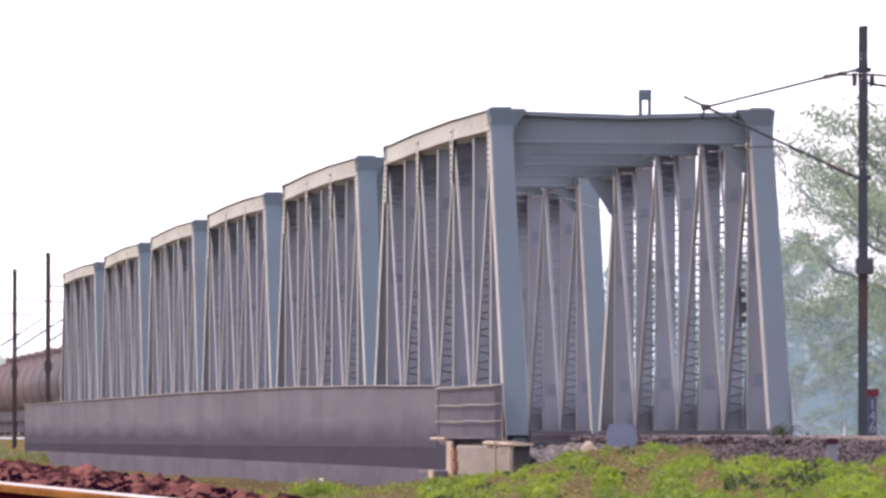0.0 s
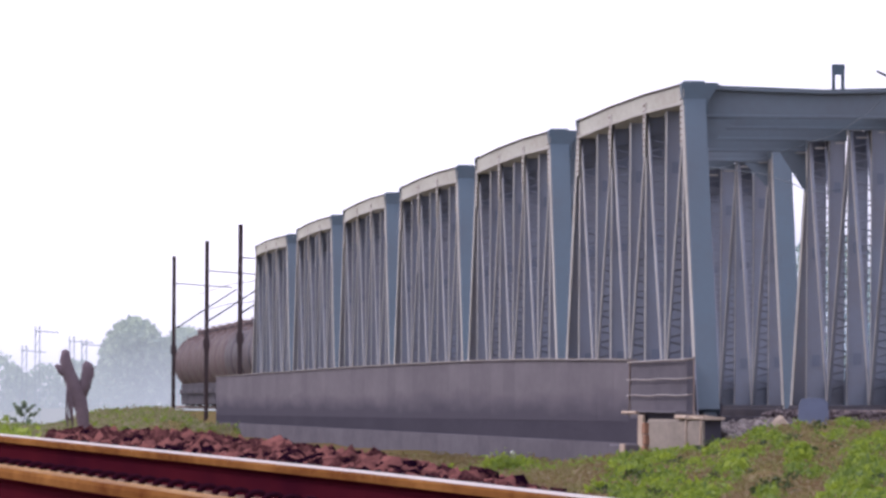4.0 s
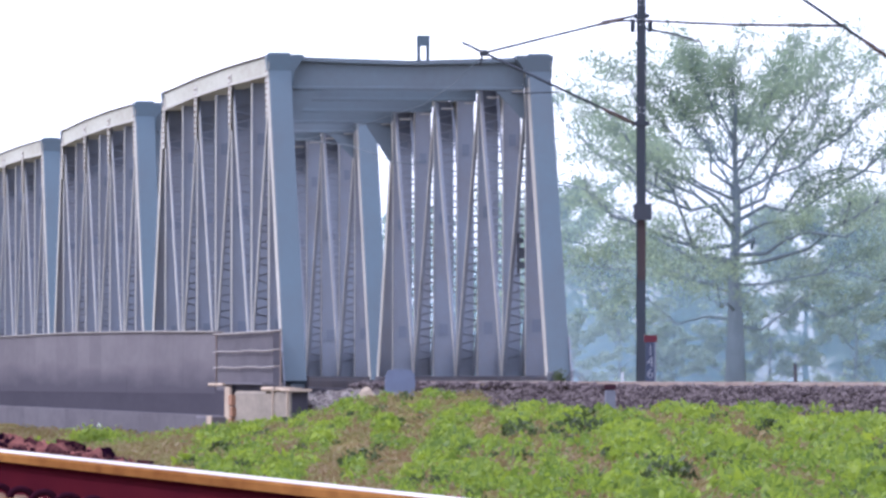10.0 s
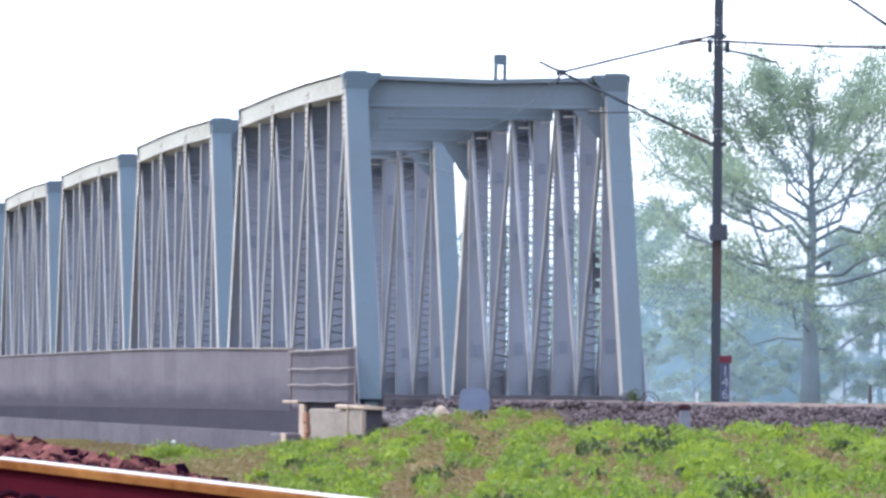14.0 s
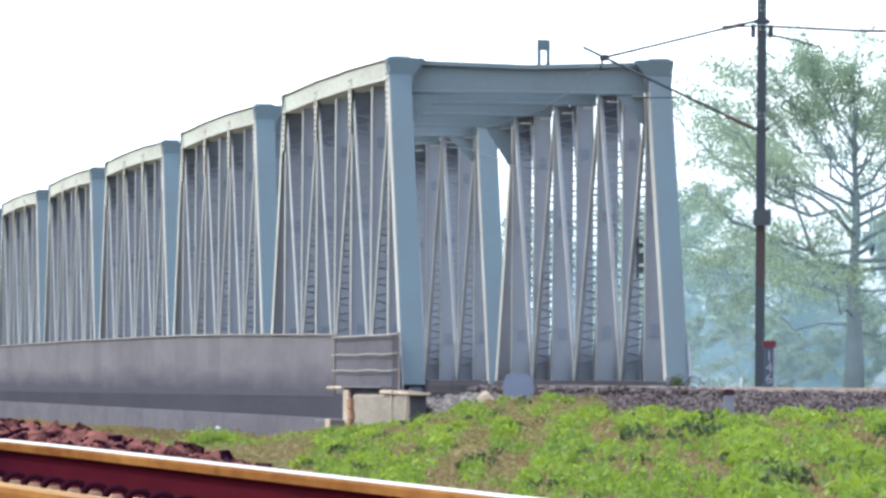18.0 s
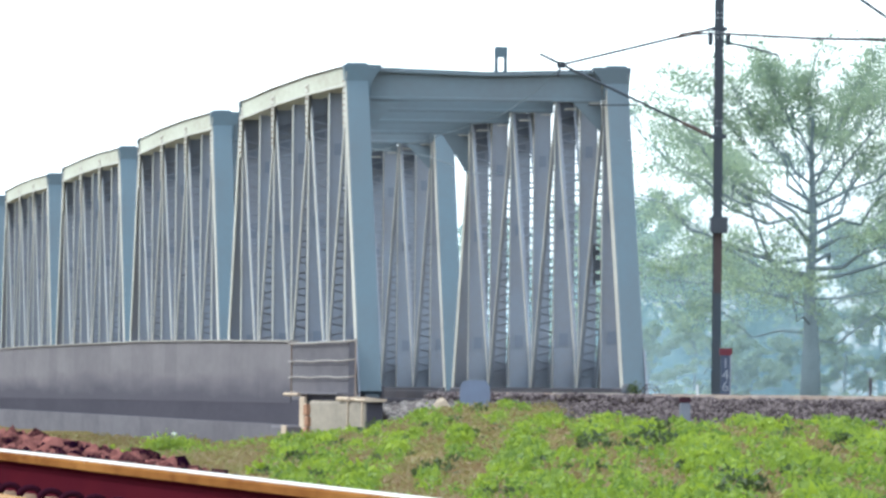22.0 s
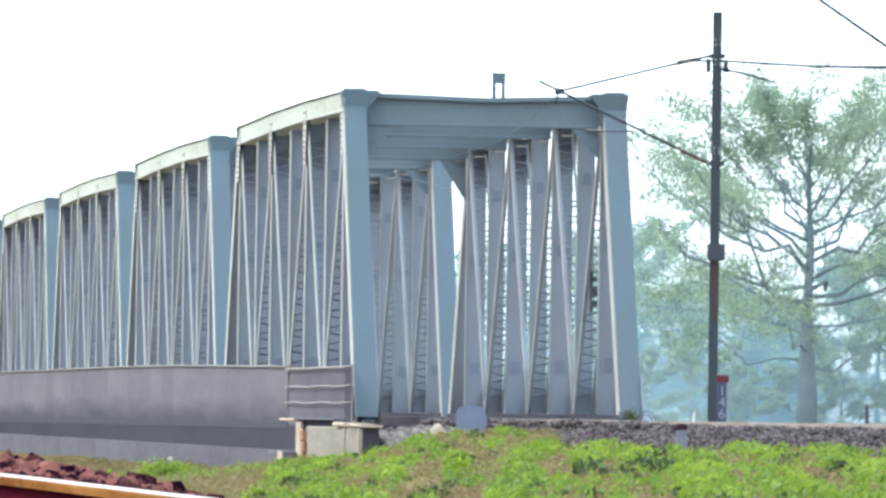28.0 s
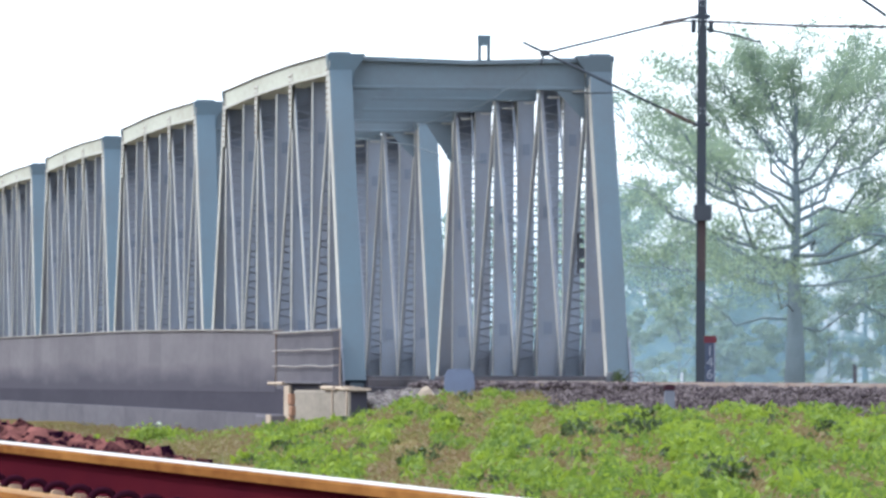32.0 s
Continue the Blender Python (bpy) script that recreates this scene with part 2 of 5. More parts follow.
# leaf greens paled so that the haze lies in their colour
LEAVES = leaf_mat("hazed_tree_leaf", (0.44, 0.535, 0.345), (0.275, 0.36, 0.28), 0.68, 0.75)
# dead bark lightened towards violet, with the far haze in its colour
STUMP = mat("hazed_dead_bark", (0.24, 0.18, 0.20), (0.15, 0.115, 0.13), rough=0.95, scale=1.5, fine=14, bump=0.5, spec=0.05)
# bark paled and blued for the smoke before the trees
BARK = mat("hazed_bark", (0.22, 0.265, 0.30), (0.175, 0.215, 0.24), rough=0.95, scale=1.5, fine=14, bump=0.5, spec=0.05)
MAST = mat("mast_steel", (0.032, 0.044, 0.064), (0.040, 0.044, 0.055), rough=0.7, scale=0.5, fine=20)
MAST_RUST = mat("mast_steel_rusted", (0.075, 0.044, 0.042), (0.05, 0.036, 0.040), rough=0.8, scale=1.0, fine=20)
INSULATOR = mat("brown_porcelain", (0.09, 0.06, 0.05), (0.12, 0.08, 0.07), rough=0.25, scale=5, fine=20, bump=0)
WING = mat("beige_wing_wall", (0.35, 0.305, 0.255), (0.22, 0.19, 0.165), rough=0.9, scale=1.6, fine=10, bump=0.3, spec=0.0, along=0.12)
TANK = mat("grimy_tank", (0.082, 0.063, 0.070), (0.150, 0.100, 0.090), rough=0.7, scale=0.9, fine=5, bump=0.1)
DARK_TANK = mat("sooty_tank", (0.034, 0.032, 0.046), (0.065, 0.052, 0.062), rough=0.6, scale=0.9, fine=5, bump=0.1)
BAND = mat("worn_tank_band", (0.34, 0.25, 0.22), (0.16, 0.10, 0.09), rough=0.7, scale=1.0, fine=9)
BOARD = mat("blue_grey_board", (0.17, 0.20, 0.30), (0.14, 0.16, 0.24), rough=0.6, scale=3, fine=30)
RED = mat("red_paint", (0.14, 0.006, 0.02), (0.09, 0.006, 0.018), rough=0.6)
MAROON = mat("faded_maroon_paint", (0.065, 0.030, 0.042), (0.045, 0.022, 0.03), rough=0.8, spec=0.0)
GREY_PAINT = mat("dull_grey_paint", (0.23, 0.235, 0.28), (0.17, 0.175, 0.21), rough=0.8, spec=0.0)
NAVY = mat("dark_blue_board_paint", (0.055, 0.070, 0.125), (0.045, 0.055, 0.095), rough=0.7)
BLACK = mat("black_paint", (0.03, 0.035, 0.05), (0.05, 0.055, 0.07), rough=0.6)
FIGURE = mat("faded_figure_paint", (0.30, 0.31, 0.36), (0.20, 0.21, 0.25), rough=0.7)
WHITE = mat("white_paint", (0.72, 0.74, 0.76), (0.55, 0.56, 0.58), rough=0.6)

# ---- mesh tools ----


class Mesh:
    """Vertices and faces gathered by hand, then made into one mesh."""

    def __init__(self):
        self.v, self.f, self.s = [], [], []

    def ring_solid(self, rings, caps=True, smooth=False):
        k, base = len(rings[0]), len(self.v)
        for r in rings:
            self.v.extend(tuple(p) for p in r)
        for i in range(len(rings) - 1):
            for j in range(k):
                a, b = base + i * k + j, base + i * k + (j + 1) % k
                self.f.append((a, b, b + k, a + k))
                self.s.append(smooth)
        if caps:
            self.f.append(tuple(base + j for j in reversed(range(k))))
            self.f.append(tuple(base + (len(rings) - 1) * k + j for j in range(k)))
            self.s += [False, False]
        return self

    def beam(self, p, q, w, d, side=(1, 0, 0), chamfer=0.012):
        """A bar from p to q, w wide along side and d deep across it, with chamfered edges."""
        p, q, side = Vector(p), Vector(q), Vector(side)
        ax = (q - p).normalized()
        s = (side - ax * side.dot(ax)).normalized()
        u = ax.cross(s)
        c = min(chamfer, w * 0.3, d * 0.3)
        a, b = w / 2, d / 2
        prof = [(-a + c, -b), (a - c, -b), (a, -b + c), (a, b - c), (a - c, b), (-a + c, b), (-a, b - c), (-a, -b + c)]
        return self.ring_solid([[o + s * x + u * y for x, y in prof] for o in (p, q)])

    def box(self, x0, x1, y0, y1, z0, z1, chamfer=0.012):
        return self.beam(((x0 + x1) / 2, y0, (z0 + z1) / 2), ((x0 + x1) / 2, y1, (z0 + z1) / 2), abs(x1 - x0), abs(z1 - z0), (1, 0, 0), chamfer)

    def tube(self, pts, radii, k=8, caps=True):
        pts = [Vector(p) for p in pts]
        if not hasattr(radii, "__len__"):
            radii = [radii] * len(pts)
        rings, side = [], Vector((0.31, 0.2, 0.93))
        for i, p in enumerate(pts):
            ax = (pts[min(i + 1, len(pts) - 1)] - pts[max(i - 1, 0)]).normalized()
            s = side - ax * side.dot(ax)
            if s.length < 0.05:
                s = Vector((1, 0, 0)) - ax * ax.x
            s.normalize()
            side, u = s, ax.cross(s)
            rings.append([p + (s * math.cos(2 * math.pi * j / k) + u * math.sin(2 * math.pi * j / k)) * radii[i] for j in range(k)])
        return self.ring_solid(rings, caps, True)

    def plate(self, corners, n, thick):
        """A flat plate with the given outline, thick along n."""
        n = Vector(n).normalized() * thick
        return self.ring_solid([[Vector(c) for c in corners], [Vector(c) + n for c in corners]])

    def bump(self, p, r, n=(-1, 0, 0)):
        n = Vector(n).normalized()
        s = n.orthogonal().normalized()
        u = n.cross(s)
        p = Vector(p)
        a = [p + (s * math.cos(i * 1.047) + u * math.sin(i * 1.047)) * r for i in range(6)]
        b = [p + n * r * 0.7 + (s * math.cos(i * 1.047) + u * math.sin(i * 1.047)) * r * 0.55 for i in range(6)]
        return self.ring_solid([a, b], True, True)

    def data(self, name, material):
        me = bpy.data.meshes.new(name)
        me.from_pydata(self.v, [], self.f)
        me.polygons.foreach_set("use_smooth", self.s)
        me.materials.append(material)
        me.update()
        return me


def part(name, m, material, parent, label=""):
    ob = new(name, m.data(name, material) if isinstance(m, Mesh) else m)
    ob.parent = parent
    return tagged(ob, label)


def thing(name, label, category, at=(0, 0, 0), group="", kind="", turn=0.0):
    ob = new(name)
    ob.empty_display_size = 0.2
    ob.matrix_basis = pose(*at, 0, 0, turn)
    return tagged(ob, label, category, group, kind)


def quads(name, corners, material, smooth=False):
    """One mesh of loose four-sided leaves; corners: n x 4 x 3."""
    n = len(corners)
    me = bpy.data.meshes.new(name)
    me.vertices.add(n * 4)
    me.vertices.foreach_set("co", corners.reshape(-1).astype(np.float32))
    me.loops.add(n * 4)
    me.loops.foreach_set("vertex_index", np.arange(n * 4, dtype=np.int32))
    me.polygons.add(n)
    me.polygons.foreach_set("loop_start", np.arange(0, n * 4, 4, dtype=np.int32))
    me.update(calc_edges=True)
    me.materials.append(material)
    return me


def leaf_quads(centres, size, rng, lift=0.3):
    """Bent-looking leaves of random turn at the centres; size: mean length, one number or one for each."""
    n = len(centres)
    a = rng.normal(size=(n, 3))
    a[:, 2] += lift
    a /= np.linalg.norm(a, axis=1)[:, None]
    b = np.cross(a, rng.normal(size=(n, 3)))
    b /= np.linalg.norm(b, axis=1)[:, None] + 1e-9
    ln = (size * rng.uniform(0.6, 1.4, n))[:, None]
    a, b = a * ln, b * ln * rng.uniform(0.3, 0.55, n)[:, None]
    c = centres
    return np.stack([c - a * 0.5, c + b * 0.5 - a * 0.05, c + a * 0.55, c - b * 0.5 - a * 0.05], axis=1)


def rocks(spots, sizes, rng):
    """Angular stones at the spots: vertices and faces of one joined mesh."""
    base = np.array([(x, y, z) for x in (-1, 1) for y in (-1, 1) for z in (-1, 1)], float)
    faces = np.array([(0, 1, 3, 2), (4, 6, 7, 5), (0, 4, 5, 1), (2, 3, 7, 6), (0, 2, 6, 4), (1, 5, 7, 3)])
    n = len(spots)
    v = base[None] * rng.uniform(0.45, 1.0, (n, 8, 3)) * (sizes * 0.5)[:, None, None]
    v *= rng.uniform(0.7, 1.25, (n, 1, 3))
    q = rng.normal(size=(n, 4))
    q /= np.linalg.norm(q, axis=1)[:, None]
    w, x, y, z = q.T
    r = np.stack([np.stack([1 - 2 * (y * y + z * z), 2 * (x * y - w * z), 2 * (x * z + w * y)], 1),
                  np.stack([2 * (x * y + w * z), 1 - 2 * (x * x + z * z), 2 * (y * z - w * x)], 1),
                  np.stack([2 * (x * z - w * y), 2 * (y * z + w * x), 1 - 2 * (x * x + y * y)], 1)], 1)
    v = np.einsum("nij,nkj->nki", r, v) + spots[:, None, :]
    f = faces[None] + (np.arange(n) * 8)[:, None, None]
    return v.reshape(-1, 3), f.reshape(-1, 4)


def rock_mesh(name, spots, sizes, material, rng):
    v, f = rocks(spots, sizes, rng)
    me = bpy.data.meshes.new(name)
    me.vertices.add(len(v))
    me.vertices.foreach_set("co", v.reshape(-1).astype(np.float32))
    me.loops.add(len(f) * 4)
    me.loops.foreach_set("vertex_index", f.reshape(-1).astype(np.int32))
    me.polygons.add(len(f))
    me.polygons.foreach_set("loop_start", np.arange(0, len(f) * 4, 4, dtype=np.int32))
    me.update(calc_edges=True)
    me.materials.append(material)
    return me


# ---- the ground: one sheet with two track beds, a dip between them and a far bank ----
RAIL_A = (4.40, -0.4605)     # rail beyond: x and height at y = 0
RAIL_B = (2.655, -0.373)     # rail on the eye's side
BEAR, CLIMB = -0.0645, 0.0055


def rise(y, k=1):
    """The near line climbs a little less farther on; k = 0: the rail beyond."""
    return (CLIMB + (0.00025 if k == 0 else 0)) * y - 0.0010 * np.maximum(y - 40, 0)


def smooth(a, b, x):
    t = np.clip((x - a) / (b - a), 0, 1)
    return t * t * (3 - 2 * t)


def wave(x, y, s, seed=0.0):
    return (np.sin(x * 1.3 / s + seed) * np.cos(y * 0.9 / s + seed * 2.1) + 0.6 * np.sin(x * 2.9 / s - y * 1.7 / s + seed) + 0.4 * np.cos(y * 3.7 / s + x * 1.1 / s)) / 2


def height(x, y):
    """Height of the ground over the world's zero."""
    x, y = np.asarray(x, float), np.asarray(y, float)
    z = -1.30 + 0.10 * wave(x, y, 9.0) + 0.03 * wave(x, y, 1.7, 2)
    # bank that carries the bridge track up to the abutment, and again past the far end
    on = 1 - smooth(214, 224, y) * (1 - smooth(466, 474, y))
    side = smooth(6.0 + 4.5 * smooth(400, 450, y), 13.5, x) * 0.78 + smooth(12.5, 16.2, x) * 0.22
    # the foot of the bank draws back towards the wing wall
    drawn = np.interp(x - 0.0745 * y, [-6.0, -3.5, -2.2, -0.7, 0.1, 0.6, 1.2, 1.9], [0.0, 0.08, 0.27, 0.46, 0.53, 0.69, 0.91, 1.0])
    back = smooth(125, 155, y) * (1 - smooth(300, 310, y))
    side = side * (1 - back) + drawn * back
    # past the far end it falls away towards the end of the wall
    side = side * (1 - 0.7 * smooth(0.0272, 0.0312, x / np.maximum(y, 1)) * smooth(440, 460, y) * (1 - smooth(15.8, 16.6, x)))
    far_side = 1 - smooth(23, 32, x) * 0.6
    crest = np.interp(y, [60, 110, 132, 144, 159, 167, 175, 185, 193, 200, 460, 500], [-0.38, -0.40, -0.50, -0.38, -0.74, -0.43, -0.57, -0.24, -0.30, -0.44, -0.40, -0.27])
    bank = -1.30 + (crest + 1.28 + 0.03 * wave(x, y, 6.0, 1) + 0.03 * wave(x, y, 1.9, 3)) * side * far_side
    z = np.maximum(z, np.where(on > 0, bank * on + z * (1 - on), z))
    # near track bed
    mid = 3.53 + BEAR * y
    bed = -0.63 + CLIMB * np.minimum(y, 75)
    off = np.abs(x - mid)
    z = np.maximum(z, bed - 0.05 - np.maximum(off - 1.75, 0) * 0.6)
    return z + E


def build_ground():
    xs = np.concatenate([np.linspace(-900, -60, 12), np.linspace(-50, -6, 12), np.arange(-5, 34, 0.6), np.linspace(36, 90, 14), np.linspace(110, 1500, 14)])
    ys = np.concatenate([np.linspace(-60, 0, 7), np.arange(4, 90, 1.0), np.arange(90, 240, 2.0), np.arange(244, 640, 8.0), np.linspace(660, 4500, 16)])
    gx, gy = np.meshgrid(xs, ys)
    gz = height(gx, gy)
    v = np.stack([gx, gy, gz], -1).reshape(-1, 3)
    nx, ny = len(xs), len(ys)
    f = [(j * nx + i, j * nx + i + 1, (j + 1) * nx + i + 1, (j + 1) * nx + i) for j in range(ny - 1) for i in range(nx - 1)]
    me = bpy.data.meshes.new("ground")
    me.from_pydata(v.tolist(), [], f)
    me.polygons.foreach_set("use_smooth", [True] * len(f))
    me.materials.append(GROUND)
    tagged(new("ground", me), "weedy brown earth with banks of two railway tracks", "ground", kind="structure")


build_ground()


def build_bounce_sheet():
    """Unseen pale sheet added under the spans to bounce light up, a little over the earth."""
    xs, ys = np.arange(16.8, 47, 1.5), np.arange(226.5, 467, 4.0)
    gx, gy = np.meshgrid(xs, ys)
    gz = E - 1.10 + 0.05 * wave(gx, gy, 5.0, 1)
    nx = len(xs)
    f = [(j * nx + i, j * nx + i + 1, (j + 1) * nx + i + 1, (j + 1) * nx + i) for j in range(len(ys) - 1) for i in range(nx - 1)]
    me = bpy.data.meshes.new("bounce_sheet")
    me.from_pydata(np.stack([gx, gy, gz], -1).reshape(-1, 3).tolist(), [], f)
    me.materials.append(BOUNCE_PALE)
    tagged(new("bounce_sheet", me), "unseen pale sheet added under the bridge to bounce light", "sand", kind="structure")


build_bounce_sheet()

# ---- the girder bridge ----
WIDE, TALL = 5.66, 6.62          # over the outer faces; bottom of the posts to the top flange
BAY, END = 4.9, 4.1
BASE = -0.12 + E
NODES = [END + BAY * i for i in range(7)]
LONG = END * 2 + BAY * 6
CH = 0.50                       # width of chords and posts across the bridge


def member(name, a, b, w, d, parent, laced=False, lip=0.0):
    """A built-up bar from a to b: two side channels, w apart over all, with a solid web set back between them, or bars of lacing."""
    a, b, side = Vector(a), Vector(b), Vector((1, 0, 0))
    half, ax = side * (w / 2 - 0.011), (b - a).normalized()
    bar = part(name, Mesh().beam(a - half, b - half, 0.022, d, chamfer=0.004), GIRDER, parent)
    part("channel", Mesh().beam(a + half, b + half, 0.022, d, chamfer=0.004), GIRDER, bar)
    front = ax.cross(side).normalized()
    front = front if front.y < 0 else -front
    if laced:
        n = int((b - a).length / 0.21)
        bars = Mesh()
        for q in range(1, n):
            c, lean = a.lerp(b, q / n) - front * d * 0.3, ax * (0.05 if q % 2 else -0.05)
            bars.beam(c - side * (w / 2 - 0.03) - lean, c + side * (w / 2 - 0.03) + lean, 0.042, 0.012, tuple(ax), 0.002)
        tagged(part("lacing", bars, GIRDER, bar), kind="stuff")
        for k in (-1, 1) if lip else ():
            e = side * k * (w / 2 - 0.022 - lip / 2) + front * d * 0.45
            part("flange", Mesh().beam(a + e, b + e, lip, 0.016, chamfer=0.003), GIRDER, bar)
    else:
        e = front * d * 0.36
        part("web_plate", Mesh().beam(a + e, b + e, w - 0.046, 0.02, chamfer=0.003), GIRDER, bar)
    # thin added strip; its pale colour stands for the bar's sunlit side
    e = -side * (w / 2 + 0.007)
    part("sunlit_edge", Mesh().beam(a + e, b + e, 0.012, d - 0.12, chamfer=0.003), LIT_GIRDER, bar, "pale strip painted as the bar's sunlit edge")
    return bar


def build_span():
    """One through-truss span: local x across, y along, z up from the foot of the end posts; x = 0 is the outer face on the eye's side."""
    span = thing("truss_span", "grey painted riveted steel truss bridge span", "bridge span", group="spans of the railway bridge")
    top = TALL - 0.22
    for k, x in enumerate((CH / 2, WIDE - CH / 2)):
        out = -1 if k == 0 else 1
        line = [(NODES[0] - 0.18, 0.0), (NODES[2], 0.06), (NODES[4], 0.06), (NODES[6] + 0.18, 0.0)]
        for (ya, ca), (yb, cb) in zip(line, line[1:]):
            part("top_chord", Mesh().beam((x, ya, top + ca), (x, yb, top + cb), CH, 0.38), LIT_CHORD, span)
            part("flange_plate", Mesh().beam((x, ya - 0.03, TALL + ca), (x, yb + 0.03, TALL + cb), CH + 0.08, 0.022, chamfer=0.004), PIPE, span, "dusty brown top flange plate")
            part("chord_angle", Mesh().beam((x + out * (CH / 2 + 0.02), ya, top - 0.17 + ca), (x + out * (CH / 2 + 0.02), yb, top - 0.17 + cb), 0.04, 0.05, chamfer=0.004), LIT_GIRDER, span)
        part("bottom_chord", Mesh().beam((x, 0, 0.02), (x, LONG, 0.02), CH, 0.40), DARK_STEEL, span)
        for y0, y1, s in ((0, NODES[0], -1), (LONG, NODES[6], 1)):
            px = x + out * 0.03
            # far posts take a lighter paint in place of light on their undersides
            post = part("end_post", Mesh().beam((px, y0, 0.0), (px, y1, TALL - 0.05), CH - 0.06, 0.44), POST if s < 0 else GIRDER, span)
            # the same painted sunlit edge along the post
            part("sunlit_edge", Mesh().beam((px - CH / 2 + 0.022, y0, 0.0), (px - CH / 2 + 0.022, y1, TALL - 0.2), 0.012, 0.46, chamfer=0.003), LIT_GIRDER, post)
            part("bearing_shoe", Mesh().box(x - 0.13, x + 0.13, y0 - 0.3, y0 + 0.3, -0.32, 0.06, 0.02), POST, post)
            part("foot_gusset", Mesh().plate([(x + out * CH / 2, y0 - 0.5, -0.05), (x + out * CH / 2, y0 + 0.9, -0.05), (x + out * CH / 2, y0 + (y1 - y0) * 0.22 + 0.25, 1.0), (x + out * CH / 2, y0 + (y1 - y0) * 0.15 - 0.3, 1.0)], (out, 0, 0), 0.03), GIRDER, post)
            # the flared head where post, chord and portal meet
            o, i = x + out * (CH / 2 + 0.05), x - out * (CH / 2 + 0.20)
            o2, i2 = x + out * (CH / 2 + 0.012), x - out * (CH / 2 - 0.012)
            ya, yb = sorted((y1 + s * 0.42, y1 - s * 0.1))
            rings = [[(p, ya, z), (q, ya, z), (q, yb, z), (p, yb, z)] for p, q, z in ((min(o2, i2), max(o2, i2), TALL - 0.62), (min(o2, i2), max(o2, i2), TALL - 0.34), (min(o, i), max(o, i), TALL - 0.05), (min(o, i), max(o, i), TALL + 0.022))]
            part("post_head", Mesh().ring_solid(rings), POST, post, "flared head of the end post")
        for i, y in enumerate(NODES):
            main = i % 2 == 0
            w = 0.42 if main else 0.35
            vert = member("vertical", (x, y, 0.15), (x, y, top - 0.2), w, 0.34 if k == 0 else 0.22, span)
            f = 0.15 if k == 0 else 0.102
            for z in (top - 0.95, top - 2.75) if main else (top - 1.35,):
                part("batten", Mesh().box(x - w / 2 + 0.10, x + w / 2 - 0.10, y - f - 0.014, y - f, z - 0.12, z + 0.12, 0.005), SHADE, vert, "dark batten plate")
            if main and k:
                part("head_plate", Mesh().box(x - w / 2 + 0.05, x + w / 2 - 0.05, y - f - 0.030, y - f - 0.018, top - 0.68, top - 0.2, 0.004), SHADE, vert, "dark blue-grey head plate")
            if main:
                part("foot_batten", Mesh().box(x - w / 2 + 0.12, x + w / 2 - 0.12, y - f - 0.016, y - f, 1.1, 1.36, 0.005), SHADE, vert, "dark batten plate")
            hw = 0.45 if main else 0.28
            fx, up = x + out * CH / 2, 0.75 if main else 1.15
            part("gusset", Mesh().plate([(fx, y - hw, 0.20), (fx, y + hw, 0.20), (fx, y + hw * 0.6, up), (fx, y - hw * 0.6, up)], (out, 0, 0), 0.016), GIRDER, span)
            if main:
                zt, zb = TALL - 0.12, TALL - 1.25
                part("gusset", Mesh().plate([(fx, y - hw, zt), (fx, y + hw, zt), (fx, y + hw * 0.5, zb), (fx, y - hw * 0.5, zb)], (out, 0, 0), 0.016), LIT_GIRDER, span)
                rv = Mesh()
                for r in range(9):
                    for s in (-0.14, 0.14):
                        rv.bump((fx + out * 0.016, y + s, zt - 0.06 - r * 0.12), 0.026, (out, 0, 0))
                # rust colour on the rivets stands for the shadows of their heads
                tagged(part("rivets", rv, RUSTY, span), kind="stuff")
        for i in (0, 2, 4, 6):
            for j in (i - 1, i + 1):
                if 0 <= j <= 6:
                    member("diagonal", (x, NODES[i], top - 0.15), (x, NODES[j], 0.22), 0.39, 0.30 if k == 0 else 0.26, span, laced=True, lip=0.035 * k)
    # cross frames at the upper nodes: a plate bowed a little at its upper edge, between two angles
    x0, x1 = CH, WIDE - CH
    xm = WIDE / 2
    for i, y in enumerate(NODES):
        ends = i in (0, 6)
        deep = 0.64 if ends else (0.62 if i % 2 == 0 else 0.46)
        dip = 0.07 if ends else 0.0
        web = [(x0, y - 0.01, TALL - deep), (x1, y - 0.01, TALL - deep), (x1, y - 0.01, TALL - 0.06), (xm, y - 0.01, TALL - 0.06 - dip), (x0, y - 0.01, TALL - 0.06)]
        cross = part("portal_strut" if ends else "sway_strut", Mesh().plate(web, (0, 1, 0), 0.02), STRUT, span)
        prof = [(-0.15, -0.045), (0.15, -0.045), (0.15, 0.045), (-0.15, 0.045)]
        rings = [[(a, y + p, z + q) for p, q in prof] for a, z in ((x0, TALL - 0.06), (xm, TALL - 0.06 - dip), (x1, TALL - 0.06))]
        part("top_flange", Mesh().ring_solid(rings), STRUT, cross)
        part("bottom_flange", Mesh().beam((x0, y, TALL - deep), (x1, y, TALL - deep), 0.10, 0.07, (0, 1, 0)), STRUT, cross)
        kn, drop = 0.62, 1.0 if i == 0 else 1.5
        for a, s in ((x0, 1), (x1, -1)) if ends else ():
            part("knee_bracket", Mesh().plate([(a, y - 0.012, TALL - deep), (a + s * kn, y - 0.012, TALL - deep), (a + s * 0.06, y - 0.012, TALL - deep - kn * drop * 0.95), (a, y - 0.012, TALL - deep - kn * drop)], (0, 1, 0), 0.024), STRUT, cross)
    for i in range(6):
        y, y2 = NODES[i], NODES[i + 1]
        part("top_lateral", Mesh().beam((x0, y, TALL - 0.2), (x1, y2, TALL - 0.2), 0.12, 0.10, (0, 1, 0)), STRUT, span)
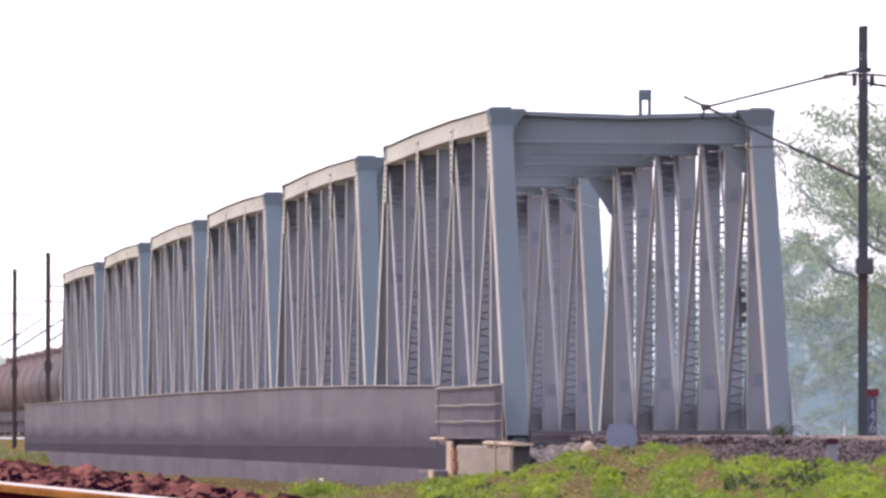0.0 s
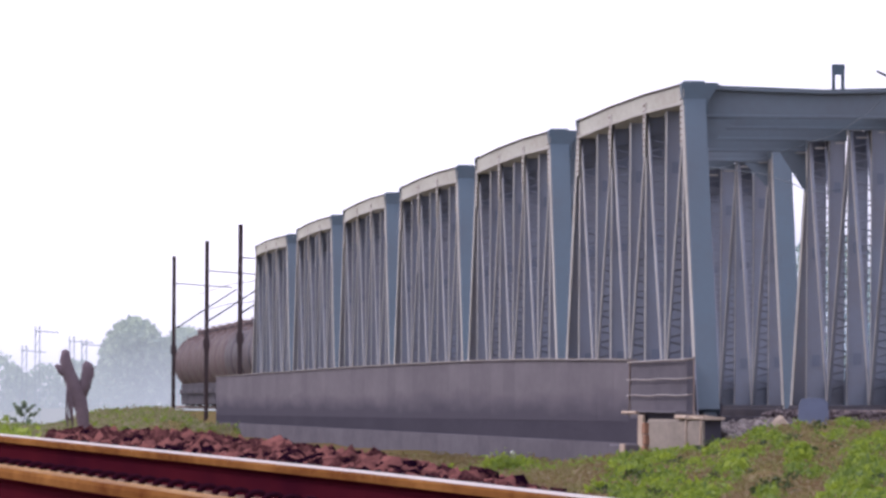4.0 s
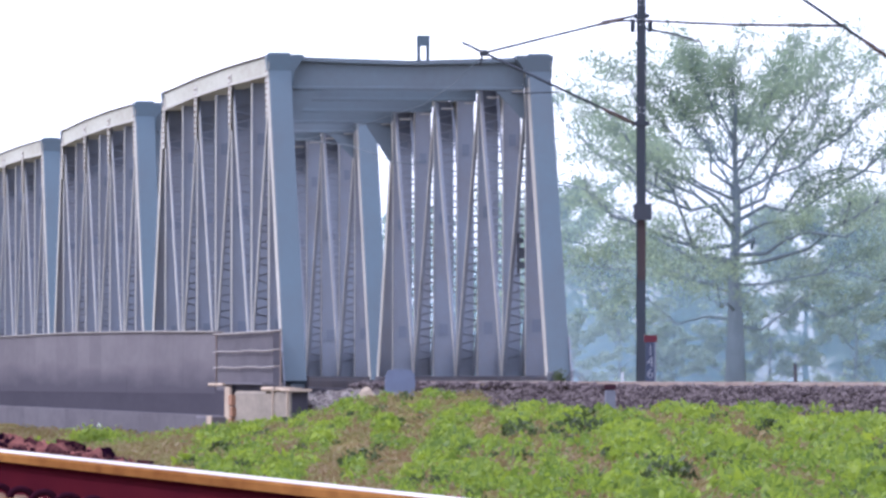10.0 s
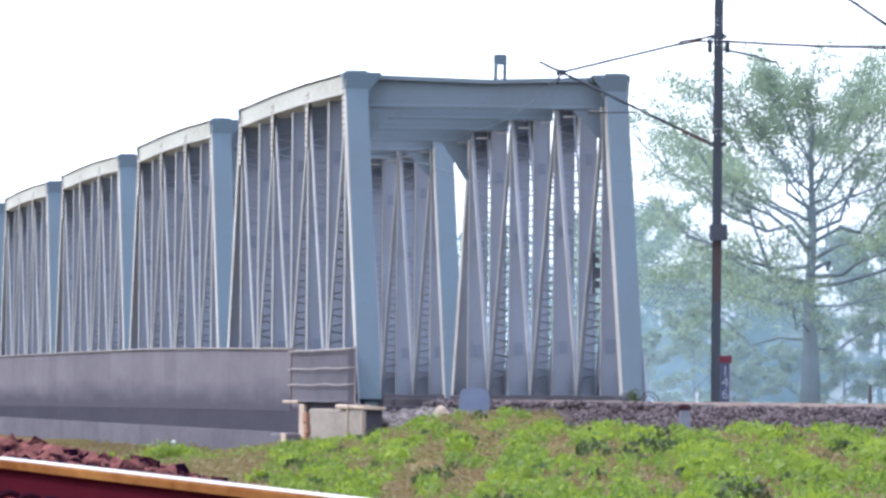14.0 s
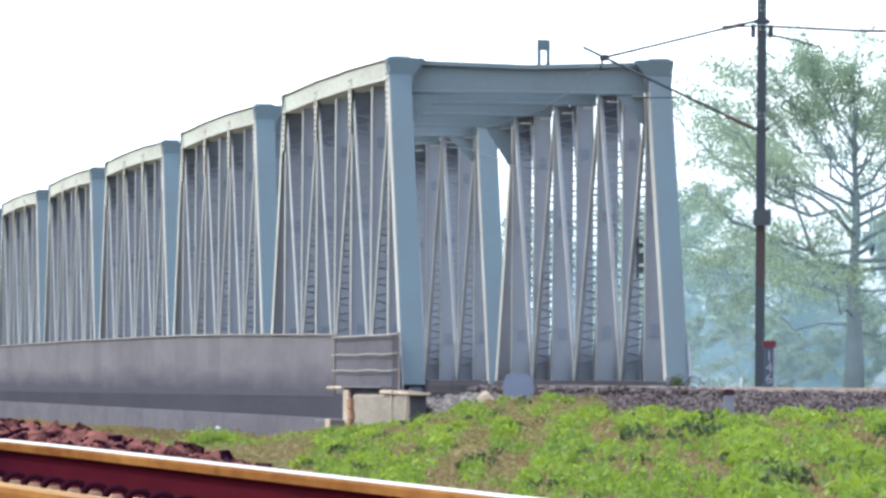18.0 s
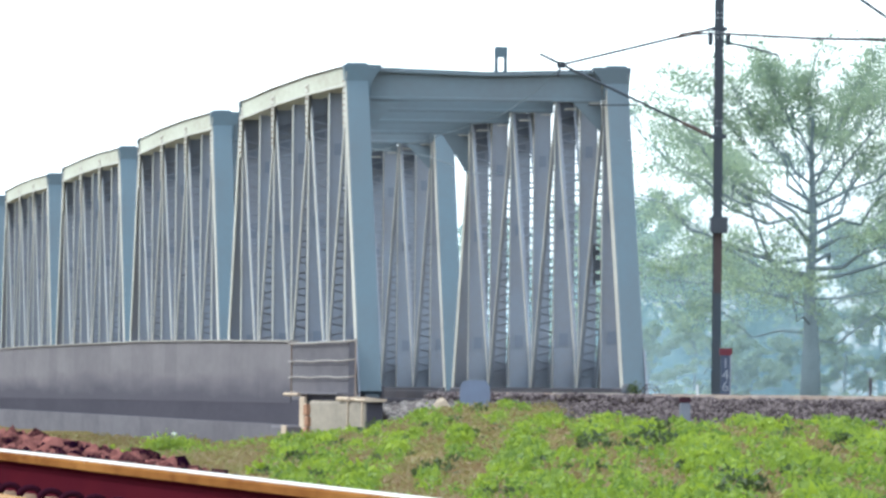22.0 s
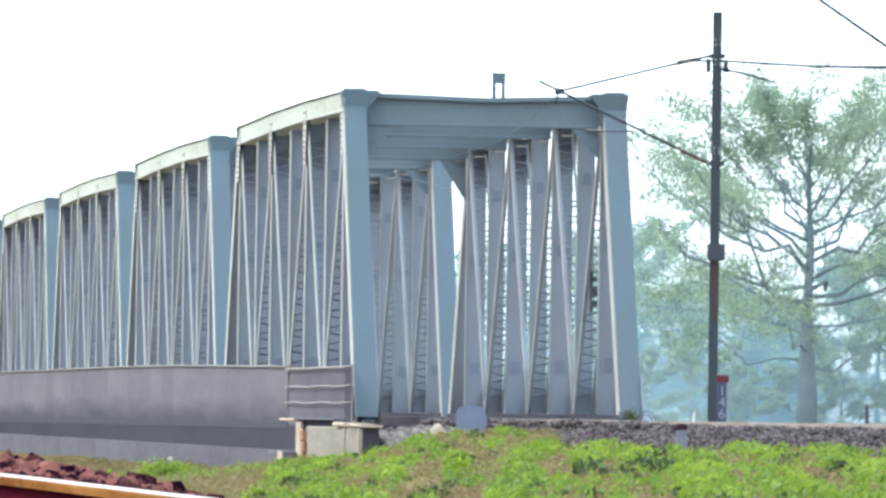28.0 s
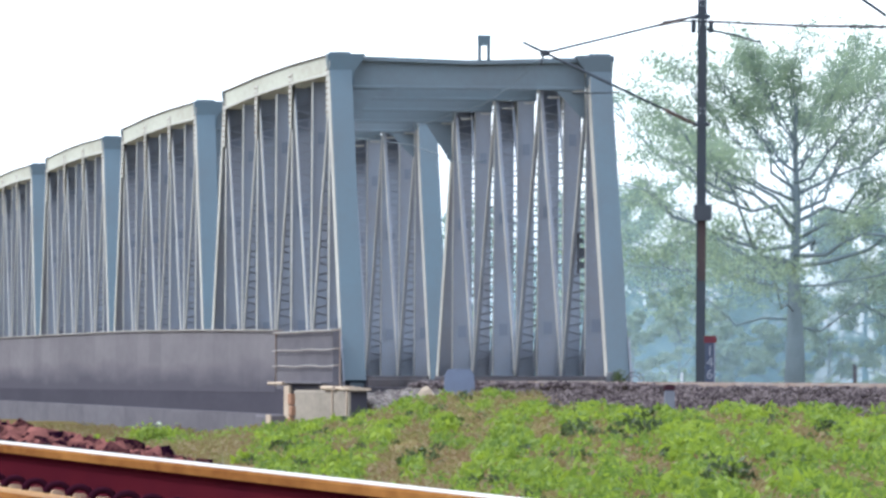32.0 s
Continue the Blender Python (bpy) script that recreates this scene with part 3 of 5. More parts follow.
        part("top_lateral", Mesh().beam((x1, y, TALL - 0.24), (x0, y2, TALL - 0.24), 0.12, 0.10, (0, 1, 0)), STRUT, span)
    for y in NODES:
        # pale colour here stands for sunlit spots along the far truss
        part("lateral_gusset", Mesh().box(WIDE - CH - 0.24, WIDE - CH - 0.02, y - 0.2, y + 0.2, TALL - 0.70, TALL - 0.68, 0.005), LIT_GIRDER, span)
    # floor
    for y in [0.15] + NODES + [LONG - 0.15]:
        # near girders painted dark for shade, hidden ones lighter to bounce light up
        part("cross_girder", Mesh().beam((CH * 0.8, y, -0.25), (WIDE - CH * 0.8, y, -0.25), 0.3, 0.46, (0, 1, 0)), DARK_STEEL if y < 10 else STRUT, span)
        part("foot_plate", Mesh().box(WIDE - CH - 0.45, WIDE - CH + 0.02, y - 0.2, y + 0.2, 0.10, 0.125, 0.005), LIT_GIRDER, span)
    for x in (WIDE / 2 - 0.9, WIDE / 2 + 0.9):
        part("stringer", Mesh().beam((x, 0, 0.0), (x, LONG, 0.0), 0.22, 0.28), DARK_STEEL, span)
    return span


SPANS = [  # outer face at the first upper node, its distance, and the outer face at the last upper node
    (16.42, 225.5, 16.22), (16.17, 265.0, 16.08), (16.13, 305.2, 16.03),
    (16.04, 344.8, 16.05), (16.10, 385.8, 16.09), (16.24, 429.5, 16.11)]


def span_pose(s):
    xs, ys, xe = s
    turn = -math.degrees(math.atan2(xe - xs, BAY * 6))
    r = pose(0, 0, 0, 0, 0, turn)
    return Matrix.Translation(Vector((xs, ys, BASE)) - r.to_3x3() @ Vector((0, END, 0))) @ r


span = build_span()
span.matrix_basis = span_pose(SPANS[0])
for s in SPANS[1:]:
    copy_thing(span, span_pose(s))


def build_deck():
    """Sleepers and rails of the bridge track, and piers under the span ends."""
    xm = 19.2
    track = thing("bridge_track", "rusty rails on dark sleepers across the bridge", "railway track")
    for x in (xm - 0.87, xm + 0.87):
        part("rail", Mesh().beam((x, 60, -0.085 + E), (x, 700, -0.085 + E), 0.07, 0.15, chamfer=0.02), RUSTY, track)
        part("running_surface", Mesh().beam((x, 60, -0.008 + E), (x, 221, -0.008 + E), 0.05, 0.008, chamfer=0.002), RAIL_TOP if x > xm else RUSTY, track, "worn rail top")
    sl = Mesh()
    y = 222.0
    while y < 472:
        sl.box(xm - 1.35, xm + 1.35, y, y + 0.25, -0.30 + E, -0.15 + E)
        y += 0.9
    tagged(part("sleepers", sl, DARK_STEEL, track), kind="stuff")
    for i in range(7):
        y = 220.2 if i == 0 else (SPANS[i - 1][1] - END + LONG + 1.6 if i < 6 else 466.0)
        if i:
            pier = thing("bridge_pier", "stained concrete bridge pier under two span ends", "bridge pier", (19.2, y, 0), group="piers of the railway bridge")
            part("pier_cap", Mesh().box(-2.5, 2.5, -2.2, 2.2, BASE - 0.75, BASE - 0.25, 0.05), CONCRETE, pier)
            part("pier_shaft", Mesh().box(-2.3, 2.3, -1.7, 1.7, -1.5, BASE - 0.75, 0.3), CONCRETE, pier)


build_deck()

# ---- concrete side wall along the bridge ----


def wall_top(y):
    return E + float(np.interp(y, [233, 262, 290, 357, 452, 480], [1.00, 1.12, 1.20, 1.27, 1.29, 1.29]))


def build_side_wall():
    wall = thing("side_wall", "long stained grey concrete side wall along the bridge", "concrete wall", kind="structure")
    x0, x1, y = 15.942, 16.06, 233.6
    while y < 504:
        y2 = min(y + 5.1, 504)
        za, zb = wall_top(y), wall_top(y2)
        lo, lo2 = E - 0.27 - 0.0005 * (y - 233.6), E - 0.27 - 0.0005 * (y2 - 233.6)
        m = Mesh()
        m.ring_solid([[(x0, y + 0.02, lo), (x1, y + 0.02, lo), (x1, y + 0.02, za), (x0, y + 0.02, za)], [(x0, y2 - 0.02, lo2), (x1, y2 - 0.02, lo2), (x1, y2 - 0.02, zb), (x0, y2 - 0.02, zb)]])
        part("panel", m, WALL, wall)
        c = Mesh()
        c.ring_solid([[(x0 - 0.05, y, za), (x1 + 0.05, y, za), (x1 + 0.05, y, za + 0.03), (x0 - 0.05, y, za + 0.03)], [(x0 - 0.05, y2, zb), (x1 + 0.05, y2, zb), (x1 + 0.05, y2, zb + 0.03), (x0 - 0.05, y2, zb + 0.03)]])
        part("coping", c, PIPE, wall)
        y = y2
    part("end_panel", Mesh().box(15.965, 16.12, 217.6, 233.60, E - 0.2, E + 0.95, 0.01), CONCRETE, wall, "dark brownish panel behind the handrail")
    # almost flush band; its dark colour stands for the shade of a recess
    part("recess", Mesh().box(15.95, 16.5, 231, 504, E - 0.75, E - 0.2), SHADED_CONCRETE, wall, "recessed band painted dark for its shade")
    y = 229.0
    while y < 504:
        y2 = min(y + 10.2, 504)
        part("lower_beam", Mesh().box(15.93, 16.6, y + 0.02, y2 - 0.02, E - 1.9, E - 0.72), CONCRETE, wall)
        y = y2


build_side_wall()


def build_handrail():
    rail = thing("handrail", "three-bar steel pipe handrail with sagging bars", "handrail")
    for z, sag in ((0.96, 0.01), (0.60, 0.025), (0.28, 0.03)):
        pts = [(15.9, 215.2 + i * 2.3, E + z - sag * math.sin(i * 0.9) ** 2) for i in range(9)]
        part("bar", Mesh().tube(pts, 0.020 if z > 0.9 else 0.014), PIPE, rail)
    for y in (215.2, 233.2):
        part("post", Mesh().beam((15.93, y, E - 0.15), (15.93, y, E + 1.0), 0.03, 0.035), RUSTY, rail)
    ab = thing("abutment", "weathered concrete abutment block with broken pale coping", "abutment")
    part("wing_wall", Mesh().box(15.70, 16.02, 209.6, 224.6, E - 1.9, E - 0.20, 0.05), WING, ab, "beige weathered wing wall")
    part("bearing_block", Mesh().box(16.3, 22.4, 222.9, 225.5, E - 1.9, E - 0.42, 0.05), CONCRETE, ab)
    for y, w, h, x in ((209.3, 2.3, 0.02, 15.66), (211.7, 1.5, 0.04, 15.68), (213.3, 3.0, 0.055, 15.63)):
        part("coping", Mesh().box(x, 16.08, y, y + w, E - 0.20, E - 0.20 + h + 0.03, 0.025), PALE_STONE, ab, "pale broken coping slab")
    # thin dark slab that paints the shaded end of the wall
    part("end_face", Mesh().box(15.72, 16.02, 209.50, 209.6, E - 1.9, E - 0.22, 0.01), SHADED_CONCRETE, ab, "end face painted dark for its shade")
    part("ledge", Mesh().box(15.66, 16.10, 216.4, 226.6, E - 0.085, E - 0.045, 0.01), CONCRETE, ab, "thin grey ledge slab over a dark gap")
    part("ledge_end", Mesh().box(15.60, 16.08, 226.6, 230.9, E - 0.115, E - 0.05, 0.02), PALE_STONE, ab, "pale broken end of the ledge")
    # dark strip in place of the shadow under the ledge
    part("gap_filler", Mesh().box(15.80, 16.02, 216.4, 226.6, E - 0.20, E - 0.085, 0.01), SHADED_CONCRETE, ab, "dark filler painted as the shaded gap under the ledge")
    for y, z0, z1, t in ((224.2, -0.50, -0.28, 0.9), (224.0, -0.72, -0.52, 0.7), (224.3, -0.92, -0.74, 0.8)):
        part("brick", Mesh().box(15.62, 15.70, y, y + t, E + z0, E + z1, 0.02), BRICK, ab, "exposed orange-brown brick")
    part("pilaster", Mesh().box(15.645, 15.70, 225.2, 226.6, E - 1.6, E - 0.13, 0.02), PALE_STONE, ab)
    part("drain_pipe", Mesh().tube([(15.66, 209.8, E - 1.3), (15.66, 209.8, E - 0.2)], 0.022), PALE_STONE, ab, "pale vertical pipe")
    part("drain_pipe", Mesh().tube([(15.66, 213.5, E - 0.9), (15.66, 213.5, E - 0.2)], 0.02), PALE_STONE, ab, "pale vertical pipe")
    part("step_block", Mesh().box(15.36, 15.92, 226.0, 231.0, E - 1.6, E - 0.73, 0.03), CONCRETE, ab)
    part("step_edge", Mesh().box(15.335, 15.358, 226.0, 227.4, E - 1.6, E - 0.71, 0.008), PALE_STONE, ab, "pale broken edge of the step")
    wall = thing("ballast_wall", "dark concrete wall holding the ballast behind the bridge end", "retaining wall")
    part("slab", Mesh().box(16.3, 22.2, 221.2, 221.5, E - 1.6, E - 0.30, 0.03), SHADED_CONCRETE, wall)


build_handrail()

# ---- overhead line masts by the bridge track ----


def build_mast(name, label, x, y, s, top, stay, tube, tip, tube_end, box_z):
    """A steel mast with a swivelling arm; s: -1 when the arm reaches towards the eye's side."""
    m = thing(name, label, "overhead line mast", (x, y, 0), group="overhead line masts")
    foot = E - 0.6
    for dy in (-0.13, 0.13):
        part("flange", Mesh().beam((0, dy, foot), (0, dy, E + top), 0.15, 0.014, chamfer=0.003), MAST, m)
    part("web", Mesh().beam((0, 0, foot), (0, 0, E + top), 0.012, 0.25, chamfer=0.003), MAST, m)
    part("rust_sleeve", Mesh().beam((0, -0.142, E + 1.9), (0, -0.142, E + 3.1), 0.152, 0.006, chamfer=0.002), MAST_RUST, m, "rust-stained lower flange")
    part("balance_box", Mesh().box(-0.16, 0.17, -0.30, -0.15, E + box_z - 0.15, E + box_z + 0.16, 0.02), BLACK, m, "dark box clamped to the mast")
    for z in (top - 0.62, stay - 0.16, tube + 0.2):
        for dx in (-0.045, 0.045):
            for dz in (0.0, 0.09):
                part("bolt", Mesh().box(dx - 0.012, dx + 0.012, -0.152, -0.137, E + z + dz - 0.012, E + z + dz + 0.012, 0.002), WHITE, m)
    for z in (stay, tube):
        part("clamp", Mesh().box(-0.14, 0.14, -0.17, 0.17, E + z - 0.04, E + z + 0.04), MAST, m)
    a, b = Vector((s * 0.15, 0, E + stay)), Vector((s * tip[0], 0, E + tip[1]))
    part("stay_tube", Mesh().tube([a, b], 0.025), MAST, m)
    ins = Mesh()
    d = (b - a).normalized()
    for i in range(7):
        c = a + d * (0.25 + i * 0.055)
        ins.tube([c, c + d * 0.018], 0.06, 10)
    ins.tube([a + d * 0.2, a + d * 0.7], 0.03, 8)
    part("stay_insulator", ins, INSULATOR, m)
    a, b = Vector((s * 0.13, 0, E + tube)), Vector((s * tube_end[0], 0, E + tube_end[1]))
    d = (b - a).normalized()
    part("bracket_tube", Mesh().tube([a, b], 0.027), MAST, m)
    ins = Mesh()
    for i in range(8):
        c = a + d * (0.12 + i * 0.06)
        ins.tube([c, c + d * 0.02], 0.055, 10)
    part("bracket_insulator", ins.tube([a, a + d * 0.65], 0.032, 8), INSULATOR, m)
    c = Vector((s * tip[0], 0, E + tip[1]))
    part("wire_clamp", Mesh().box(c.x - 0.07, c.x + 0.07, -0.06, 0.06, c.z - 0.06, c.z + 0.06).tube([c, c + Vector((s * 0.06, 0, -0.22))], 0.018), MAST, m)
    return m


mast_a = build_mast("overhead_line_mast", "dark steel mast with a sloping insulated bracket arm", 22.4, 211.0, -1, 7.69, 6.86, 4.84, (2.98, 6.15), (3.38, 6.35), 3.17)
build_mast("overhead_line_mast", "tall dark steel mast with a long insulated bracket arm", 22.4, 172.5, -1, 7.9, 6.93, 4.90, (2.98, 6.80), (3.14, 6.92), 3.30)
part("steady_arm", Mesh().tube([(-1.5, 0, E + 5.42), (-2.45, 0, E + 5.40)], 0.014), MAST, mast_a)
part("side_bracket", Mesh().tube([(0.08, 0, E + 6.62), (0.6, 0, E + 6.52), (1.12, 0, E + 6.38), (1.15, 0, E + 6.28)], [0.024, 0.022, 0.02, 0.018]), MAST, mast_a)
part("anchor_tube", Mesh().tube([(-0.75, 0, E + 6.76), (0.3, 0, E + 6.77)], 0.02), MAST, mast_a)
for x in (-0.2, 0.13):
    part("anchor_clamp", Mesh().box(x, x + 0.07, -0.1, 0.1, E + 6.55, E + 6.8), MAST, mast_a)
wire = thing("anchor_wire", "thin dark wire strung between two masts", "wire")
part("strand", Mesh().tube([(22.5, 211, E + 6.77), (22.0, 192, E + 6.1), (21.45, 172.5, E + 5.47)], 0.026, 6), DARK_STEEL, wire)


def build_far_masts():
    for x, y in ((16.14, 479.0), (16.2, 527.0), (16.2, 582.0)):
        m = thing("overhead_line_mast", "rust-stained mast with a bracket arm over the train", "overhead line mast", (x, y, 0), group="far overhead line masts")
        part("shaft", Mesh().beam((0, 0, E - 0.7), (0, 0, E + 7.7), 0.20, 0.20, chamfer=0.02), MAST_RUST, m)
        part("stay_tube", Mesh().tube([(0, 0, E + 6.3), (3.0, 0, E + 6.1)], 0.03, 6), MAST, m)
        part("bracket_tube", Mesh().tube([(0, 0, E + 3.9), (3.2, 0, E + 6.0)], 0.04, 6), MAST, m)
        part("clamp_box", Mesh().box(-0.15, 0.15, -0.15, 0.15, E + 2.65, E + 3.1, 0.03), MAST_RUST, m)
    for x, z0 in ((19.2, 5.3), (19.2, 6.3)):
        w = thing("overhead_wire", "thin overhead wire above the far track", "wire", group="overhead wires")
        part("strand", Mesh().tube([(x, 472, E + z0), (x, 500, E + z0 - 0.2), (x, 527, E + z0), (x, 555, E + z0 - 0.2), (x, 582, E + z0), (x, 640, E + z0)], 0.02, 5), DARK_STEEL, w)


build_far_masts()

# ---- tank wagons past the far end of the bridge ----


def build_wagon(label, paint):
    w = thing("tank_wagon", label, "tank wagon", group="tank wagons of the train")
    n, r, zc = 24, 1.60, E + 2.35
    rings = []
    for y, k in ((-5.45, 0.25), (-5.38, 0.6), (-5.2, 0.86), (-4.95, 0.98), (-4.7, 1.0), (4.7, 1.0), (4.95, 0.98), (5.2, 0.86), (5.38, 0.6), (5.45, 0.25)):
        rings.append([(r * k * math.cos(2 * math.pi * j / n), y, zc + r * k * math.sin(2 * math.pi * j / n)) for j in range(n)])
    tank = part("tank", Mesh().ring_solid(rings, True, True), paint, w)
    for y in (-3.9, -1.3, 1.3, 3.9):
        part("band", Mesh().ring_solid([[((r + 0.03) * math.cos(2 * math.pi * j / n), y + d, zc + (r + 0.03) * math.sin(2 * math.pi * j / n)) for j in range(n)] for d in (-0.06, 0.06)], True, True), BAND, tank)
    part("dome", Mesh().tube([(0, 0, zc + r - 0.1), (0, 0, zc + r + 0.22), (0, 0, zc + r + 0.28)], [0.42, 0.42, 0.3], 14), paint, tank)
    part("underframe", Mesh().box(-1.25, 1.25, -5.7, 5.7, E + 0.62, E + 0.9, 0.03), DARK_STEEL, w)
    part("side_sill", Mesh().box(-1.15, -1.0, -5.9, 5.9, E + 0.05, E + 1.2, 0.05), DARK_STEEL, w)
    part("walkway", Mesh().box(-0.35, 0.35, -2.6, 2.6, zc + r + 0.02, zc + r + 0.06, 0.01), DARK_STEEL, tank)
    for y in (-2.5, 0.9, 2.5):
        part("rail_post", Mesh().tube([(-0.35, y, zc + r + 0.04), (-0.35, y, zc + r + 0.34)], 0.02, 6), BAND, tank)
    for x in (-0.22, 0.22):
        part("ladder_rail", Mesh().tube([(x - 0.9, -4.6, E + 0.9), (x - 0.9, -4.6, zc + r * 0.9)], 0.025, 6), BAND, w)
    for y in (-4.2, 4.2):
        bogie = part("bogie", Mesh().box(-1.15, 1.15, y - 1.2, y + 1.2, E + 0.3, E + 0.6, 0.05), DARK_STEEL, w)
        for dy in (-0.9, 0.9):
            for x in (-0.85, 0.85):
                part("wheel", Mesh().tube([(x - 0.06, y + dy, E + 0.42), (x + 0.06, y + dy, E + 0.42)], 0.45, 16), DARK_STEEL, bogie)
    for y in (-5.8, 5.8):
        part("coupler", Mesh().box(-0.2, 0.2, y - 0.35, y + 0.35, E + 0.65, E + 0.95, 0.05), DARK_STEEL, w)
    return w


dark_wagon = build_wagon("dark purple-grey cylindrical tank wagon standing on the track", DARK_TANK)
dark_wagon.matrix_basis = pose(19.2, 480.0, 0)
for i in range(1, 6):
    copy_thing(dark_wagon, pose(19.2, 480.0 + i * 12.2, 0))
wagon = build_wagon("grimy brown banded cylindrical tank wagon standing on the track", TANK)
wagon.matrix_basis = pose(19.2, 553.2, 0)
for i in range(7, 13):
    copy_thing(wagon, pose(19.2, 480.0 + i * 12.2, 0))

# ---- the near track ----


def rail_profile():
    """Half-height outline of a flat-bottomed rail: (x, z) from the foot, 0.172 high."""
    right = [(0.075, 0.0), (0.075, 0.012), (0.022, 0.03), (0.0085, 0.048), (0.0085, 0.118), (0.016, 0.128), (0.034, 0.134), (0.036, 0.138)]
    return right


def build_near_track():
    track = thing("near_track", "rust-red railway track with polished rail tops", "railway track")
    right = rail_profile()
    head = [(-0.036, 0.138), (0.036, 0.138), (0.036, 0.158), (0.031, 0.167), (0.020, 0.1715), (-0.020, 0.1715), (-0.031, 0.167), (-0.036, 0.158)]
    lower = right + [(-x, z) for x, z in reversed(right)]
    y0, y1, y2 = -40.0, 160.0, 40.0
    for k, (x, z) in enumerate((RAIL_A, RAIL_B)):
        def ring(prof, y):
            return [(x + BEAR * y + px, y, z + float(rise(y, k)) + pz - 0.172 + E) for px, pz in prof]
        rail = part("rail", Mesh().ring_solid([ring(lower, y0), ring(lower, y2), ring(lower, y1)]), RUST, track, "rust-red rail web and foot")
        deep = [(px, pz if pz > 0.14 or k else 0.136) for px, pz in head]
        part("rail_head", Mesh().ring_solid([ring(deep, y0), ring(deep, y2), ring(deep, y1)]), RAIL_SIDE, rail, "orange-brown rail head")
        cap = [(-0.030, 0.1685), (-0.021, 0.1722), (0.021, 0.1722), (0.030, 0.1685), (0.02, 0.168), (-0.02, 0.168)]
        if k == 0:
            cap = [(-0.0322, 0.1672), (-0.0208, 0.1723), (0.0205, 0.1723), (0.030, 0.168), (0.02, 0.165), (-0.02, 0.165)]
        part("running_surface", Mesh().ring_solid([ring(cap, y0), ring(cap, y2), ring(cap, y1)]), RAIL_TOP if k == 0 else RAIL_DULL, rail, "bright polished running surface" if k == 0 else "dull brown running surface")
    # sleepers with spring clips on both sides of both rails
    slab = Mesh().box(-1.37, 1.37, -0.12, 0.12, -0.2, 0.0, 0.03).data("sleeper", SLEEPER)
    arch = Mesh()
    arc = [(0.042 * math.cos(a), 0, 0.040 * math.sin(a)) for a in [math.pi * i / 8 for i in range(9)]]
    arch.tube([(0.042, 0.02, -0.035)] + arc + [(-0.042, -0.02, -0.035)], 0.0115, 7)
    arch.tube([(-0.042, -0.02, -0.03), (-0.02, -0.05, -0.012), (0.02, -0.05, -0.012)], 0.011, 7)
    arch_me = arch.data("clip", CLIP)
    seat_me = Mesh().box(-0.022, 0.022, -0.04, 0.04, -0.03, 0.016, 0.008).data("clip_seat", SEAT)
    for i in range(150):
        y = -18.0 + i * 0.65
        xa, xb = RAIL_A[0] + BEAR * y, RAIL_B[0] + BEAR * y
        za, zb = RAIL_A[1] + float(rise(y, 0)) - 0.172 + E, RAIL_B[1] + float(rise(y)) - 0.172 + E
        tilt = math.degrees(math.atan2(za - zb, xa - xb))
        sl = part("sleeper", slab, SLEEPER, track)
        sl.matrix_basis = pose((xa + xb) / 2, y, (za + zb) / 2 - 0.006, 0, -tilt, 0)
        for x, z in ((xa, za), (xb, zb)):
            for s in (-1, 1):
                if 17 < y < 62:
                    c = part("clip", arch_me, CLIP, track)
                    c.matrix_basis = pose(x + s * 0.098, y, z + 0.020, 0, 0, 180 if s > 0 else 0)
                    if s < 0:
                        q = part("clip_seat", seat_me, SEAT, track)
                        q.matrix_basis = pose(x + s * 0.098, y, z + 0.022)


build_near_track()


